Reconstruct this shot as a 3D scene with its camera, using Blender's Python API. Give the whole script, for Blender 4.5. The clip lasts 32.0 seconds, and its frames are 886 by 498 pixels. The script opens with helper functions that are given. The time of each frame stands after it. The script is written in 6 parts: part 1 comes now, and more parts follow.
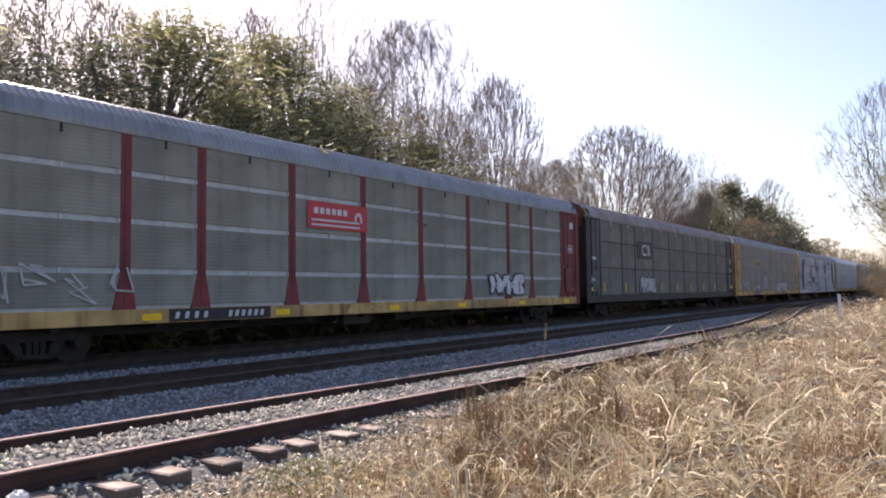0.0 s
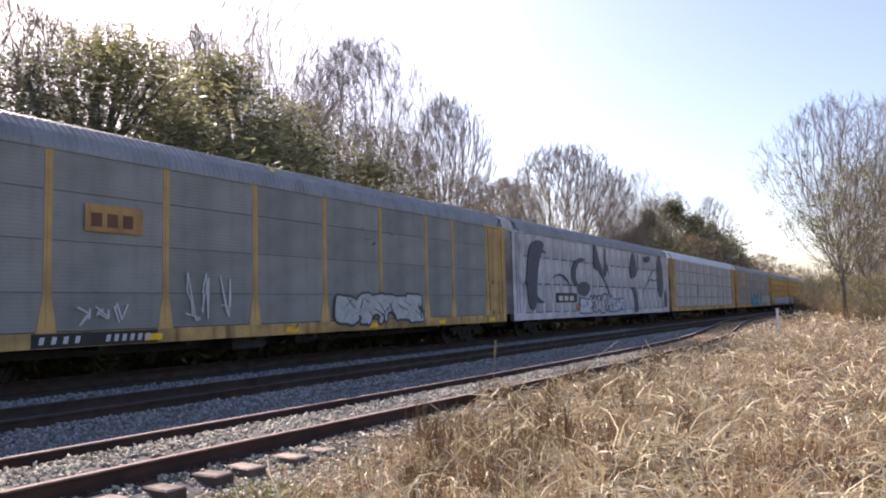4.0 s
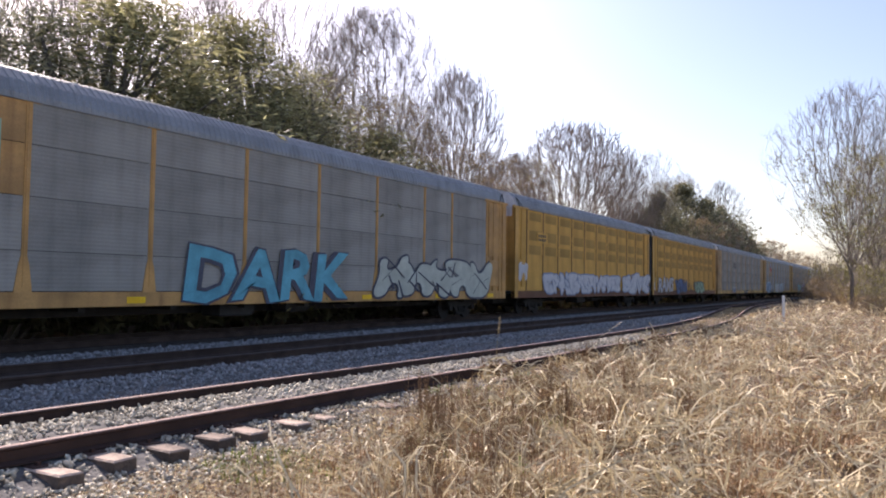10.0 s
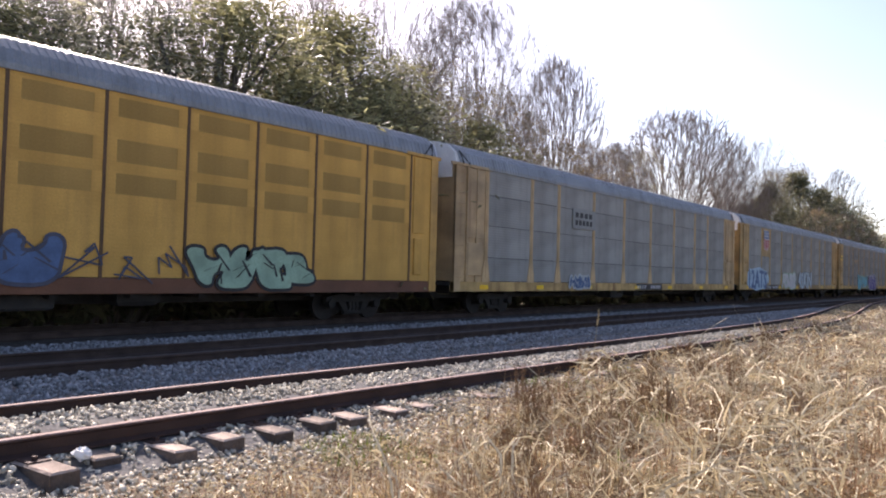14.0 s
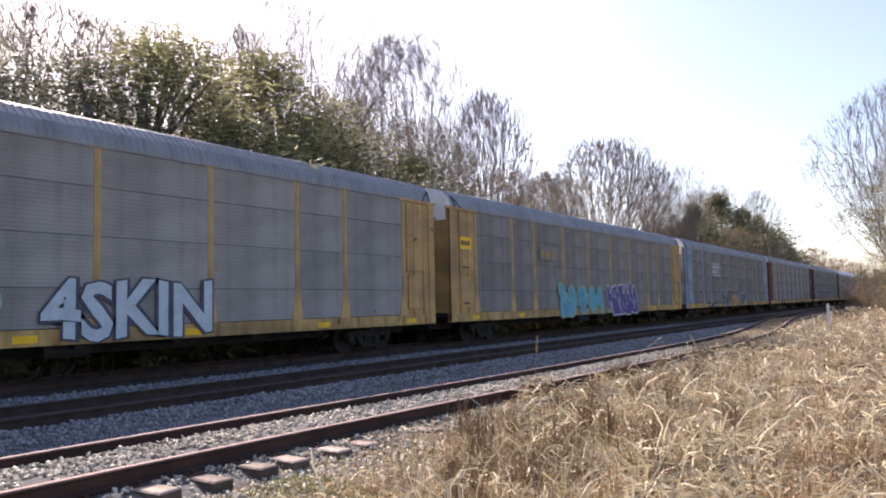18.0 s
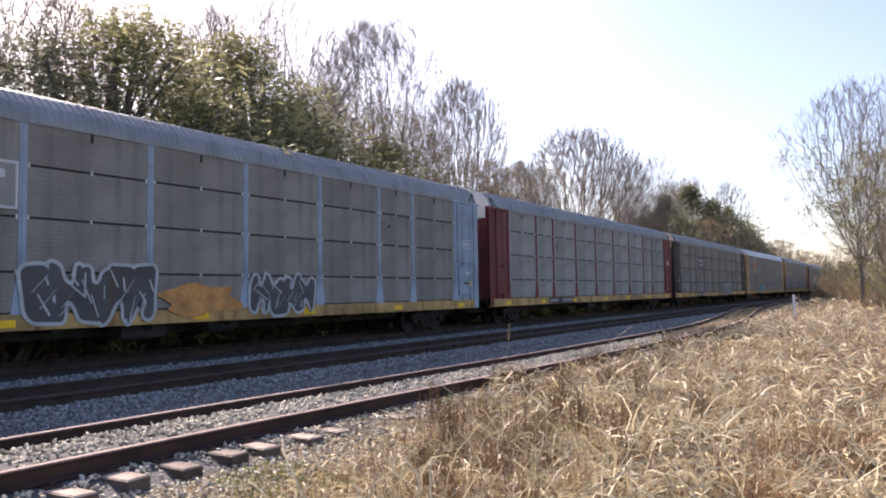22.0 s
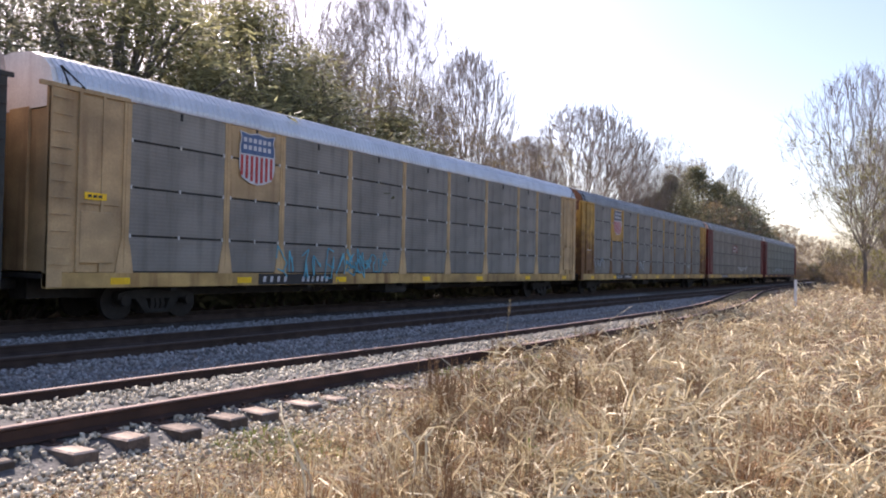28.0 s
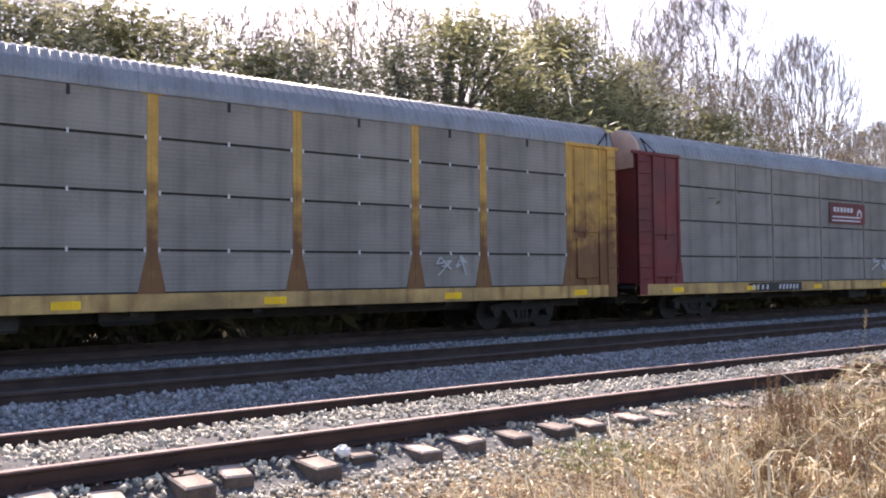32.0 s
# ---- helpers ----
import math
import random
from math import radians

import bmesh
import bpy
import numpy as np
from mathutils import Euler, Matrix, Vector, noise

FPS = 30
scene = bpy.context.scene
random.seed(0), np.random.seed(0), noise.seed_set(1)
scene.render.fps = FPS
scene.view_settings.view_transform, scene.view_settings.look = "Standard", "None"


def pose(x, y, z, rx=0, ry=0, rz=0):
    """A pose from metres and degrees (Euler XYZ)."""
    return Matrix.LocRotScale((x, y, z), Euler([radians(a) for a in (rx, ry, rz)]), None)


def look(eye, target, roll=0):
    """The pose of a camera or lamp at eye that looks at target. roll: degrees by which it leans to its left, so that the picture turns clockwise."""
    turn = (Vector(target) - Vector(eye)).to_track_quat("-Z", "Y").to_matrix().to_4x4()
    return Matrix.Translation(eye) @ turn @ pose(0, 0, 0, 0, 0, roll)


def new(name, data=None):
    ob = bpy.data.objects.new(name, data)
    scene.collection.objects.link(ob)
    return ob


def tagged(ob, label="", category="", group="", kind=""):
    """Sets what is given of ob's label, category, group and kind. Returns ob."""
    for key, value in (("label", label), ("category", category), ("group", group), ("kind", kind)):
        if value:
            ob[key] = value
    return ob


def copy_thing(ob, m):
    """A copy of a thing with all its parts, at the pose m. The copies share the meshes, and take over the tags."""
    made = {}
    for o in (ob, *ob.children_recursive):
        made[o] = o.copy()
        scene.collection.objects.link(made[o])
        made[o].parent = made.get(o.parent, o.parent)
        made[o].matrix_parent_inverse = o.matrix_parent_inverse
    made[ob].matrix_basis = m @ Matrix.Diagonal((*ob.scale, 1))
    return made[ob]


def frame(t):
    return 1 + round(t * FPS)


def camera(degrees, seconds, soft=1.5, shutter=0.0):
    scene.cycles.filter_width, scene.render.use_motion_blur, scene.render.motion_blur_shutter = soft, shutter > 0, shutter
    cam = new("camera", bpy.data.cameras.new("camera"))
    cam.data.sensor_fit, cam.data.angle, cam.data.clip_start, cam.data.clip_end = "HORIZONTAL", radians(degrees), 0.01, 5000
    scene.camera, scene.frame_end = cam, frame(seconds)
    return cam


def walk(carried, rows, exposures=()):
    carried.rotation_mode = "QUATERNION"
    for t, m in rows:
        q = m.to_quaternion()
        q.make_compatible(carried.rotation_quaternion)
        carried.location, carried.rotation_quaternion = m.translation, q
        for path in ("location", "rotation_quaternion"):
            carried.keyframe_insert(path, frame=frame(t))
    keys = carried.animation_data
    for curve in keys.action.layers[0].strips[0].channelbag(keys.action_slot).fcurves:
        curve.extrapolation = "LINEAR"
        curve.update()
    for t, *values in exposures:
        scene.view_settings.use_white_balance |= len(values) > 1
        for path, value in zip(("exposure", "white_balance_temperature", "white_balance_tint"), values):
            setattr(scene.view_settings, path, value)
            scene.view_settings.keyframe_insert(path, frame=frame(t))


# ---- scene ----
cam = camera(61.46, 32.0, 2.0)
# seconds, yaw from the track's normal, pitch, roll in degrees; the camera is held by hand on one spot
PATH = [
    (0.0, -55.20, 3.29, -0.71),
    (0.5, -52.36, 3.95, -1.85),
    (1.0, -51.29, 3.76, -0.34),
    (1.5, -52.82, 4.15, -0.41),
    (2.0, -54.49, 3.25, -0.55),
    (2.5, -54.67, 3.51, -0.37),
    (3.0, -55.88, 4.43, -2.32),
    (3.5, -59.17, 5.30, -1.81),
    (5.5, -57.84, 2.93, -0.21),
    (6.0, -58.28, 2.67, -0.68),
    (6.5, -56.19, 4.26, -0.29),
    (7.0, -54.49, 3.90, 3.15),
    (7.5, -55.07, 3.55, 2.06),
    (8.0, -54.85, 3.64, 2.45),
    (8.5, -53.30, 2.87, 2.08),
    (9.0, -55.14, 2.22, 1.85),
    (9.5, -56.40, 3.19, 1.22),
    (10.0, -58.55, 2.64, 0.82),
    (10.5, -57.06, 2.77, -0.08),
    (11.0, -56.26, 2.27, 0.54),
    (11.5, -56.66, 2.84, -0.53),
    (12.0, -54.05, 2.02, -1.28),
    (12.5, -51.13, 4.23, -0.03),
    (13.0, -47.77, 1.52, -1.14),
    (13.5, -49.56, 1.58, 0.31),
    (15.5, -52.94, 2.29, 1.58),
    (16.0, -52.82, 4.49, -0.62),
    (16.5, -54.76, 5.28, 0.09),
    (17.0, -55.08, 3.74, -0.67),
    (17.5, -55.90, 4.11, -0.80),
    (18.0, -55.97, 4.32, -1.35),
    (18.5, -56.87, 3.80, -0.91),
    (19.0, -57.26, 2.49, -0.77),
    (19.5, -57.06, 2.69, -1.33),
    (20.0, -57.12, 3.49, -0.84),
    (20.5, -57.04, 3.58, -1.29),
    (21.0, -57.60, 3.23, -1.10),
    (21.5, -57.76, 2.91, -0.65),
    (22.0, -58.00, 3.36, -0.88),
    (22.5, -57.42, 3.08, -0.79),
    (23.0, -58.95, 3.30, -0.46),
    (23.5, -59.09, 3.75, -1.13),
    (24.0, -59.06, 3.65, -1.19),
    (24.5, -58.33, 3.41, -1.61),
    (25.0, -58.84, 3.65, -0.78),
    (25.5, -57.92, 2.59, 0.10),
    (27.5, -58.09, 0.81, 0.63),
    (28.0, -57.76, 1.28, 1.12),
    (28.5, -57.63, 1.41, 1.12),
    (29.0, -57.24, 2.40, 0.70),
    (29.5, -58.10, 3.18, 0.13),
    (30.0, -57.35, 1.68, -1.02),
    (30.5, -56.98, 1.66, -0.50),
    (31.0, -56.61, 1.66, -0.07),
    (31.5, -46.59, 2.77, -0.71),
    (32.0, -33.48, 2.06, -0.48),
]
EYE = (0.0, 0.0, 1.40)


def held(yaw, pitch, roll):
    return pose(*EYE, 90 + pitch, 0, yaw) @ pose(0, 0, 0, 0, 0, roll)


walk(cam, [(t, held(y, p, r)) for t, y, p, r in PATH], [(0.0, 1.14, 6600, 24), (5.0, 1.04, 6600, 24), (9.0, 1.02, 6600, 24), (13.0, 1.19, 6600, 24), (31.0, 1.23, 6600, 24), (32.0, 1.6, 6600, 24)])

# ---------------------------------------------------------------- light
SUN_EL, SUN_X, SUN_Y = 35.5, 0.438, 0.899
world = bpy.data.worlds.new("sky")
scene.world = world
world.use_nodes = True
wn = world.node_tree
sky = wn.nodes.new("ShaderNodeTexSky")
sky.sky_type, sky.sun_disc = "NISHITA", False
sky.sun_elevation = radians(SUN_EL)
sky.sun_rotation = math.atan2(SUN_X, SUN_Y)
sky.air_density, sky.dust_density, sky.ozone_density = 1.0, 1.7, 1.5
wn.links.new(sky.outputs[0], wn.nodes["Background"].inputs["Color"])
wn.nodes["Background"].inputs["Strength"].default_value = 0.11
sun_data = bpy.data.lights.new("sun", "SUN")
sun_data.energy, sun_data.angle, sun_data.color = 4.2, radians(0.6), (1.0, 0.93, 0.82)
sun = new("sun", sun_data)
sun.matrix_basis = look((0, 0, 60), (-SUN_X * 10, -SUN_Y * 10, 60 - 10 * math.tan(radians(SUN_EL))))


# ---------------------------------------------------------------- builders
class Shape:
    """Collects vertices and faces of one mesh."""

    def __init__(self):
        self.v, self.f = [], []

    def box(self, x0, x1, y0, y1, z0, z1, bev=0.0):
        n = len(self.v)
        if bev <= 0:
            self.v += [(x, y, z) for z in (z0, z1) for y in (y0, y1) for x in (x0, x1)]
            self.f += [(n, n + 2, n + 3, n + 1), (n + 4, n + 5, n + 7, n + 6), (n, n + 1, n + 5, n + 4),
                       (n + 2, n + 6, n + 7, n + 3), (n, n + 4, n + 6, n + 2), (n + 1, n + 3, n + 7, n + 5)]
            return self
        b = bev
        for z, i in ((z0, b), (z0 + b, 0), (z1 - b, 0), (z1, b)):
            self.v += [(x0 + i, y0 + i, z), (x1 - i, y0 + i, z), (x1 - i, y1 - i, z), (x0 + i, y1 - i, z)]
        self.f += [(n, n + 3, n + 2, n + 1), (n + 12, n + 13, n + 14, n + 15)]
        for k in range(3):
            for i in range(4):
                j = (i + 1) % 4
                self.f.append((n + 4 * k + i, n + 4 * k + j, n + 4 * k + 4 + j, n + 4 * k + 4 + i))
        return self

    def plate(self, outline, y0, y1):
        """A flat piece: outline of (x, z), from y0 (towards the camera side) to y1."""
        n, c = len(self.v), len(outline)
        self.v += [(x, y0, z) for x, z in outline] + [(x, y1, z) for x, z in outline]
        self.f.append(tuple(range(n, n + c)))
        self.f.append(tuple(range(n + 2 * c - 1, n + c - 1, -1)))
        self.f += [(n + i, n + c + i, n + c + (i + 1) % c, n + (i + 1) % c) for i in range(c)]
        return self

    def sweep(self, profile, spine, closed=True):
        """Profile of (y, z) offsets carried along a spine of (x, y, z, heading)."""
        n, c = len(self.v), len(profile)
        for x, y, z, a in spine:
            ca, sa = math.cos(a), math.sin(a)
            self.v += [(x - sa * py, y + ca * py, z + pz) for py, pz in profile]
        for k in range(len(spine) - 1):
            for i in range(c if closed else c - 1):
                j = (i + 1) % c
                self.f.append((n + k * c + i, n + k * c + j, n + (k + 1) * c + j, n + (k + 1) * c + i))
        if closed:
            self.f.append(tuple(range(n + c - 1, n - 1, -1)))
            self.f.append(tuple(range(n + (len(spine) - 1) * c, n + len(spine) * c)))
        return self

    def tube(self, a, b, ra, rb, sides=3):
        a, b = Vector(a), Vector(b)
        d = (b - a)
        if d.length < 1e-5:
            return self
        d.normalize()
        u = d.cross(Vector((0.31, 0.87, 0.12))).normalized()
        w = d.cross(u)
        n = len(self.v)
        for p, r in ((a, ra), (b, rb)):
            for i in range(sides):
                t = 2 * math.pi * i / sides
                q = p + u * (r * math.cos(t)) + w * (r * math.sin(t))
                self.v.append((q.x, q.y, q.z))
        for i in range(sides):
            j = (i + 1) % sides
            self.f.append((n + i, n + j, n + sides + j, n + sides + i))
        return self

    def ribbon(self, a, b, ra, rb):
        """The finest twigs: two faces each."""
        d = b - a
        u = d.cross(Vector((0.43, -0.35, 0.83))).normalized()
        n = len(self.v)
        for p, r in ((a, ra), (b, rb)):
            self.v += [tuple(p - u * r), tuple(p + u * r)]
        self.f.append((n, n + 1, n + 3, n + 2))
        return self

    def disc(self, cx, y0, y1, cz, r, sides=16, hole=0.0):
        """A wheel-like cylinder on the y axis."""
        pts = [(cx + r * math.cos(2 * math.pi * i / sides), cz + r * math.sin(2 * math.pi * i / sides)) for i in range(sides)]
        return self.plate(pts, y0, y1)

    def mesh(self, name, mat=None, smooth=False):
        me = bpy.data.meshes.new(name)
        me.from_pydata(self.v, [], self.f)
        if mat:
            me.materials.append(mat)
        if smooth:
            me.polygons.foreach_set("use_smooth", [True] * len(me.polygons))
        me.update()
        return me


def part(name, shape, mat, parent, label="", at=None, smooth=False):
    me = shape if isinstance(shape, bpy.types.Mesh) else shape.mesh(name, mat, smooth)
    ob = new(name, me)
    ob.parent = parent
    if at is not None:
        ob.location = at
    if label:
        tagged(ob, label)
    return ob


def thing(name, label, category, group="", kind="", at=(0, 0, 0), turn=0):
    ob = new(name)
    ob.matrix_basis = pose(*at, 0, 0, turn)
    return tagged(ob, label, category, group, kind)


# ---------------------------------------------------------------- materials
def material(name, base, rough=0.7, metal=0.0, var=0.25, scale=3.0, bump=0.2, fine=40.0, streak=None, streak_amt=0.0,
             ribs=0.0, rib_amt=0.0, island=0.0, objvar=0.0, spec=0.4, streak2=0.0, translucent=0.0, dust=None, dust_amt=0.0, low=None):
    m = bpy.data.materials.new(name)
    m.use_nodes = True
    nt = m.node_tree
    nodes, link = nt.nodes, nt.links.new
    bs = nodes["Principled BSDF"]
    bs.inputs["Roughness"].default_value = rough
    bs.inputs["Metallic"].default_value = metal
    bs.inputs["Specular IOR Level"].default_value = spec
    co = nodes.new("ShaderNodeTexCoord")
    big = nodes.new("ShaderNodeTexNoise")
    big.inputs["Scale"].default_value = scale
    big.inputs["Detail"].default_value = 5
    small = nodes.new("ShaderNodeTexNoise")
    small.inputs["Scale"].default_value = fine
    small.inputs["Detail"].default_value = 3
    link(co.outputs["Object"], big.inputs["Vector"])
    link(co.outputs["Object"], small.inputs["Vector"])

    def mixed(kind, fac, a, b):
        n = nodes.new("ShaderNodeMix")
        n.data_type, n.blend_type = "RGBA", kind
        for sock, val in ((n.inputs[0], fac), (n.inputs[6], a), (n.inputs[7], b)):
            if isinstance(val, bpy.types.NodeSocket):
                link(val, sock)
            elif isinstance(val, (int, float)):
                sock.default_value = val
            else:
                sock.default_value = (*val, 1)
        return n.outputs[2]

    def ranged(sock, lo, hi, a=0.0, b=1.0):
        n = nodes.new("ShaderNodeMapRange")
        n.inputs[1].default_value, n.inputs[2].default_value, n.inputs[3].default_value, n.inputs[4].default_value = lo, hi, a, b
        link(sock, n.inputs[0])
        return n.outputs[0]

    dark = tuple(c * (1 - var) for c in base)
    light = tuple(min(1, c * (1 + var)) for c in base)
    col = mixed("MIX", ranged(big.outputs[0], 0.32, 0.68), dark, light)
    col = mixed("MIX", ranged(small.outputs[0], 0.35, 0.7, 0, 0.35), col, tuple(c * 0.6 for c in base))
    if streak is not None:
        mp = nodes.new("ShaderNodeMapping")
        mp.inputs["Scale"].default_value = (2.2, 2.2, 0.22)
        st = nodes.new("ShaderNodeTexNoise")
        st.inputs["Scale"].default_value = 1.6
        st.inputs["Detail"].default_value = 7
        link(co.outputs["Object"], mp.inputs["Vector"])
        link(mp.outputs[0], st.inputs["Vector"])
        col = mixed("MIX", ranged(st.outputs[0], 0.5, 0.72, 0, streak_amt), col, streak)
    if dust is not None:
        mp2 = nodes.new("ShaderNodeMapping")
        mp2.inputs["Scale"].default_value = (0.35, 0.35, 0.9)
        d2 = nodes.new("ShaderNodeTexNoise")
        d2.inputs["Scale"].default_value = 1.0
        d2.inputs["Detail"].default_value = 6
        link(co.outputs["Object"], mp2.inputs["Vector"])
        link(mp2.outputs[0], d2.inputs["Vector"])
        col = mixed("MIX", ranged(d2.outputs[0], 0.45, 0.7, 0, dust_amt), col, dust)
    if low is not None:
        # rust creeping up from the sill, with a ragged edge
        paint, z0, z1 = low
        sp0 = nodes.new("ShaderNodeSeparateXYZ")
        link(co.outputs["Object"], sp0.inputs[0])
        rag = nodes.new("ShaderNodeTexNoise")
        rag.inputs["Scale"].default_value = 2.4
        rag.inputs["Detail"].default_value = 8
        link(co.outputs["Object"], rag.inputs["Vector"])
        ma = nodes.new("ShaderNodeMath")
        ma.operation = "MULTIPLY_ADD"
        ma.inputs[1].default_value = 5.0
        link(rag.outputs[0], ma.inputs[0])
        link(sp0.outputs[2], ma.inputs[2])
        col = mixed("MIX", ranged(ma.outputs[0], z0 + 2.5, z1 + 2.5, 0.85, 0.0), col, paint)
    if island > 0:
        geo = nodes.new("ShaderNodeNewGeometry")
        col = mixed("MULTIPLY", 1.0, col, gray(nodes, link, geo.outputs["Random Per Island"], 1 - island, 1 + island))
    if objvar > 0:
        inf = nodes.new("ShaderNodeObjectInfo")
        col = mixed("MULTIPLY", 1.0, col, gray(nodes, link, inf.outputs["Random"], 1 - objvar, 1 + objvar))
    link(col, bs.inputs["Base Color"])
    if bump > 0 or rib_amt > 0:
        h = small.outputs[0]
        bp = nodes.new("ShaderNodeBump")
        bp.inputs["Strength"].default_value = bump
        bp.inputs["Distance"].default_value = 0.02
        link(h, bp.inputs["Height"])
        out = bp.outputs[0]
        if rib_amt > 0:
            sp = nodes.new("ShaderNodeSeparateXYZ")
            link(co.outputs["Object"], sp.inputs[0])
            mu = nodes.new("ShaderNodeMath")
            mu.operation = "MULTIPLY"
            mu.inputs[1].default_value = ribs
            link(sp.outputs[2], mu.inputs[0])
            sn = nodes.new("ShaderNodeMath")
            sn.operation = "SINE"
            link(mu.outputs[0], sn.inputs[0])
            b2 = nodes.new("ShaderNodeBump")
            b2.inputs["Strength"].default_value = rib_amt
            b2.inputs["Distance"].default_value = 0.03
            link(sn.outputs[0], b2.inputs["Height"])
            link(out, b2.inputs["Normal"])
            out = b2.outputs[0]
        link(out, bs.inputs["Normal"])
    if translucent > 0:
        tr = nodes.new("ShaderNodeBsdfTranslucent")
        mx = nodes.new("ShaderNodeMixShader")
        mx.inputs[0].default_value = translucent
        link(col, tr.inputs["Color"])
        link(bs.outputs[0], mx.inputs[1])
        link(tr.outputs[0], mx.inputs[2])
        link(mx.outputs[0], nodes["Material Output"].inputs["Surface"])
    return m


def gray(nodes, link, sock, lo, hi):
    n = nodes.new("ShaderNodeMapRange")
    n.inputs[3].default_value, n.inputs[4].default_value = lo, hi
    link(sock, n.inputs[0])
    c = nodes.new("ShaderNodeCombineColor")
    for i in range(3):
        link(n.outputs[0], c.inputs[i])
    return c.outputs[0]


RUST = (0.16, 0.07, 0.035)
GRIME = (0.06, 0.055, 0.05)
M = {}
M["ground"] = material("dry_soil", (0.26, 0.20, 0.12), 0.95, var=0.35, scale=0.8, fine=14, bump=0.6)
M["straw"] = material("straw", (0.45, 0.352, 0.195), 0.7, var=0.4, scale=0.9, fine=30, bump=0, island=0.5, translucent=0.2)
M["weed"] = material("brown_weed", (0.27, 0.165, 0.087), 0.8, var=0.35, scale=1.5, fine=30, bump=0, island=0.45, translucent=0.15)
M["green"] = material("green_weed", (0.16, 0.20, 0.03), 0.7, var=0.3, scale=4, fine=30, bump=0, island=0.4, translucent=0.3)
M["ballast"] = material("ballast_bed", (0.11, 0.105, 0.10), 0.95, var=0.35, scale=9, fine=28, bump=0.9)
# dirty ballast, darkened further by shade put into the colour
M["shaded_dirty_ballast"] = material("dirt_and_shade_ballast", (0.06, 0.05, 0.043), 0.95, var=0.4, scale=5, fine=24, bump=0.9)
M["stone"] = material("ballast_stone", (0.50, 0.45, 0.355), 0.9, var=0.2, scale=6, fine=40, bump=0.3, island=0.5)
# same ballast with the blue shade of the train put into its colour
M["shade_stone"] = material("shaded_ballast_stone", (0.235, 0.24, 0.245), 0.9, var=0.25, scale=6, fine=40, bump=0.3, island=0.45)
M["rail"] = material("rusty_rail", (0.052, 0.027, 0.020), 0.8, 0.1, var=0.3, scale=3, fine=60, bump=0.3)
# rail copy for middle and main line, heads included, with shade in its colour
M["dark_rail"] = material("shaded_rail", (0.06, 0.042, 0.035), 0.85, 0.0, var=0.3, scale=3, fine=60, bump=0.3, spec=0.15)
M["railhead"] = material("worn_rail_head", (0.37, 0.26, 0.225), 0.8, 0.0, var=0.25, scale=5, fine=60, bump=0.1, spec=0.15)
M["tie"] = material("weathered_tie", (0.36, 0.28, 0.225), 0.95, var=0.4, scale=5, fine=35, bump=0.9, objvar=0.35)
M["tie_side"] = material("shaded_creosote_side", (0.10, 0.075, 0.06), 0.95, var=0.35, scale=6, fine=35, bump=0.8, objvar=0.3)
# tie copy for the two shaded tracks, the shade put into its colour
M["dark_tie"] = material("shaded_tie", (0.035, 0.03, 0.026), 0.95, var=0.3, scale=4, fine=35, bump=0.7, objvar=0.3)
M["dark"] = material("dark_underframe", (0.04, 0.036, 0.033), 0.85, var=0.3, scale=3, fine=20, bump=0.3)
M["truck"] = material("cast_steel_truck", (0.03, 0.026, 0.022), 0.8, 0.2, var=0.3, scale=4, fine=30, bump=0.4)
M["wheel"] = material("steel_wheel", (0.028, 0.023, 0.02), 0.7, 0.3, var=0.3, scale=6, fine=40, bump=0.2)
M["bark"] = material("grey_bark", (0.16, 0.14, 0.12), 0.95, var=0.3, scale=4, fine=20, bump=0.5)
M["twig"] = material("grey_twigs", (0.25, 0.215, 0.19), 0.9, var=0.2, scale=1, fine=20, bump=0, island=0.3)
M["leaf"] = material("evergreen_leaf", (0.25, 0.24, 0.12), 0.4, var=0.45, scale=0.35, fine=8, bump=0, island=0.6, translucent=0.65, spec=0.6)
M["leaf_pale"] = material("pale_evergreen_leaf", (0.345, 0.33, 0.215), 0.4, var=0.4, scale=0.4, fine=8, bump=0, island=0.6, translucent=0.65, spec=0.6)
M["leaf_olive"] = material("olive_scrub_leaf", (0.22, 0.205, 0.08), 0.6, var=0.3, scale=0.8, fine=8, bump=0, island=0.5, translucent=0.45)
M["pale_straw"] = material("pale_straw", (0.65, 0.56, 0.365), 0.6, var=0.15, scale=2, fine=30, bump=0, island=0.35, translucent=0.15)
M["leaf_dark"] = material("dark_evergreen_leaf", (0.185, 0.18, 0.105), 0.6, var=0.3, scale=0.5, fine=8, bump=0, island=0.5, translucent=0.35)
M["leaf_brown"] = material("dry_leaf", (0.27, 0.20, 0.115), 0.7, var=0.3, scale=0.6, fine=8, bump=0, island=0.45, translucent=0.35)
M["white"] = material("white_paint", (0.78, 0.77, 0.74), 0.5, var=0.08, scale=2, fine=20, bump=0.1, streak=RUST, streak_amt=0.25)
M["yellow_mark"] = material("reflective_yellow", (0.95, 0.56, 0.01), 0.45, var=0.12, scale=3, fine=20, bump=0.05)
M["clip"] = material("galvanised_clip", (0.62, 0.62, 0.60), 0.5, 0.4, var=0.15, scale=8, fine=40, bump=0.1)
M["black"] = material("black_rubber", (0.02, 0.02, 0.022), 0.8, var=0.2, scale=4, fine=30, bump=0.2)
M["seam"] = material("dark_seam", (0.03, 0.03, 0.03), 0.9, var=0.2, scale=4, fine=30, bump=0.1)


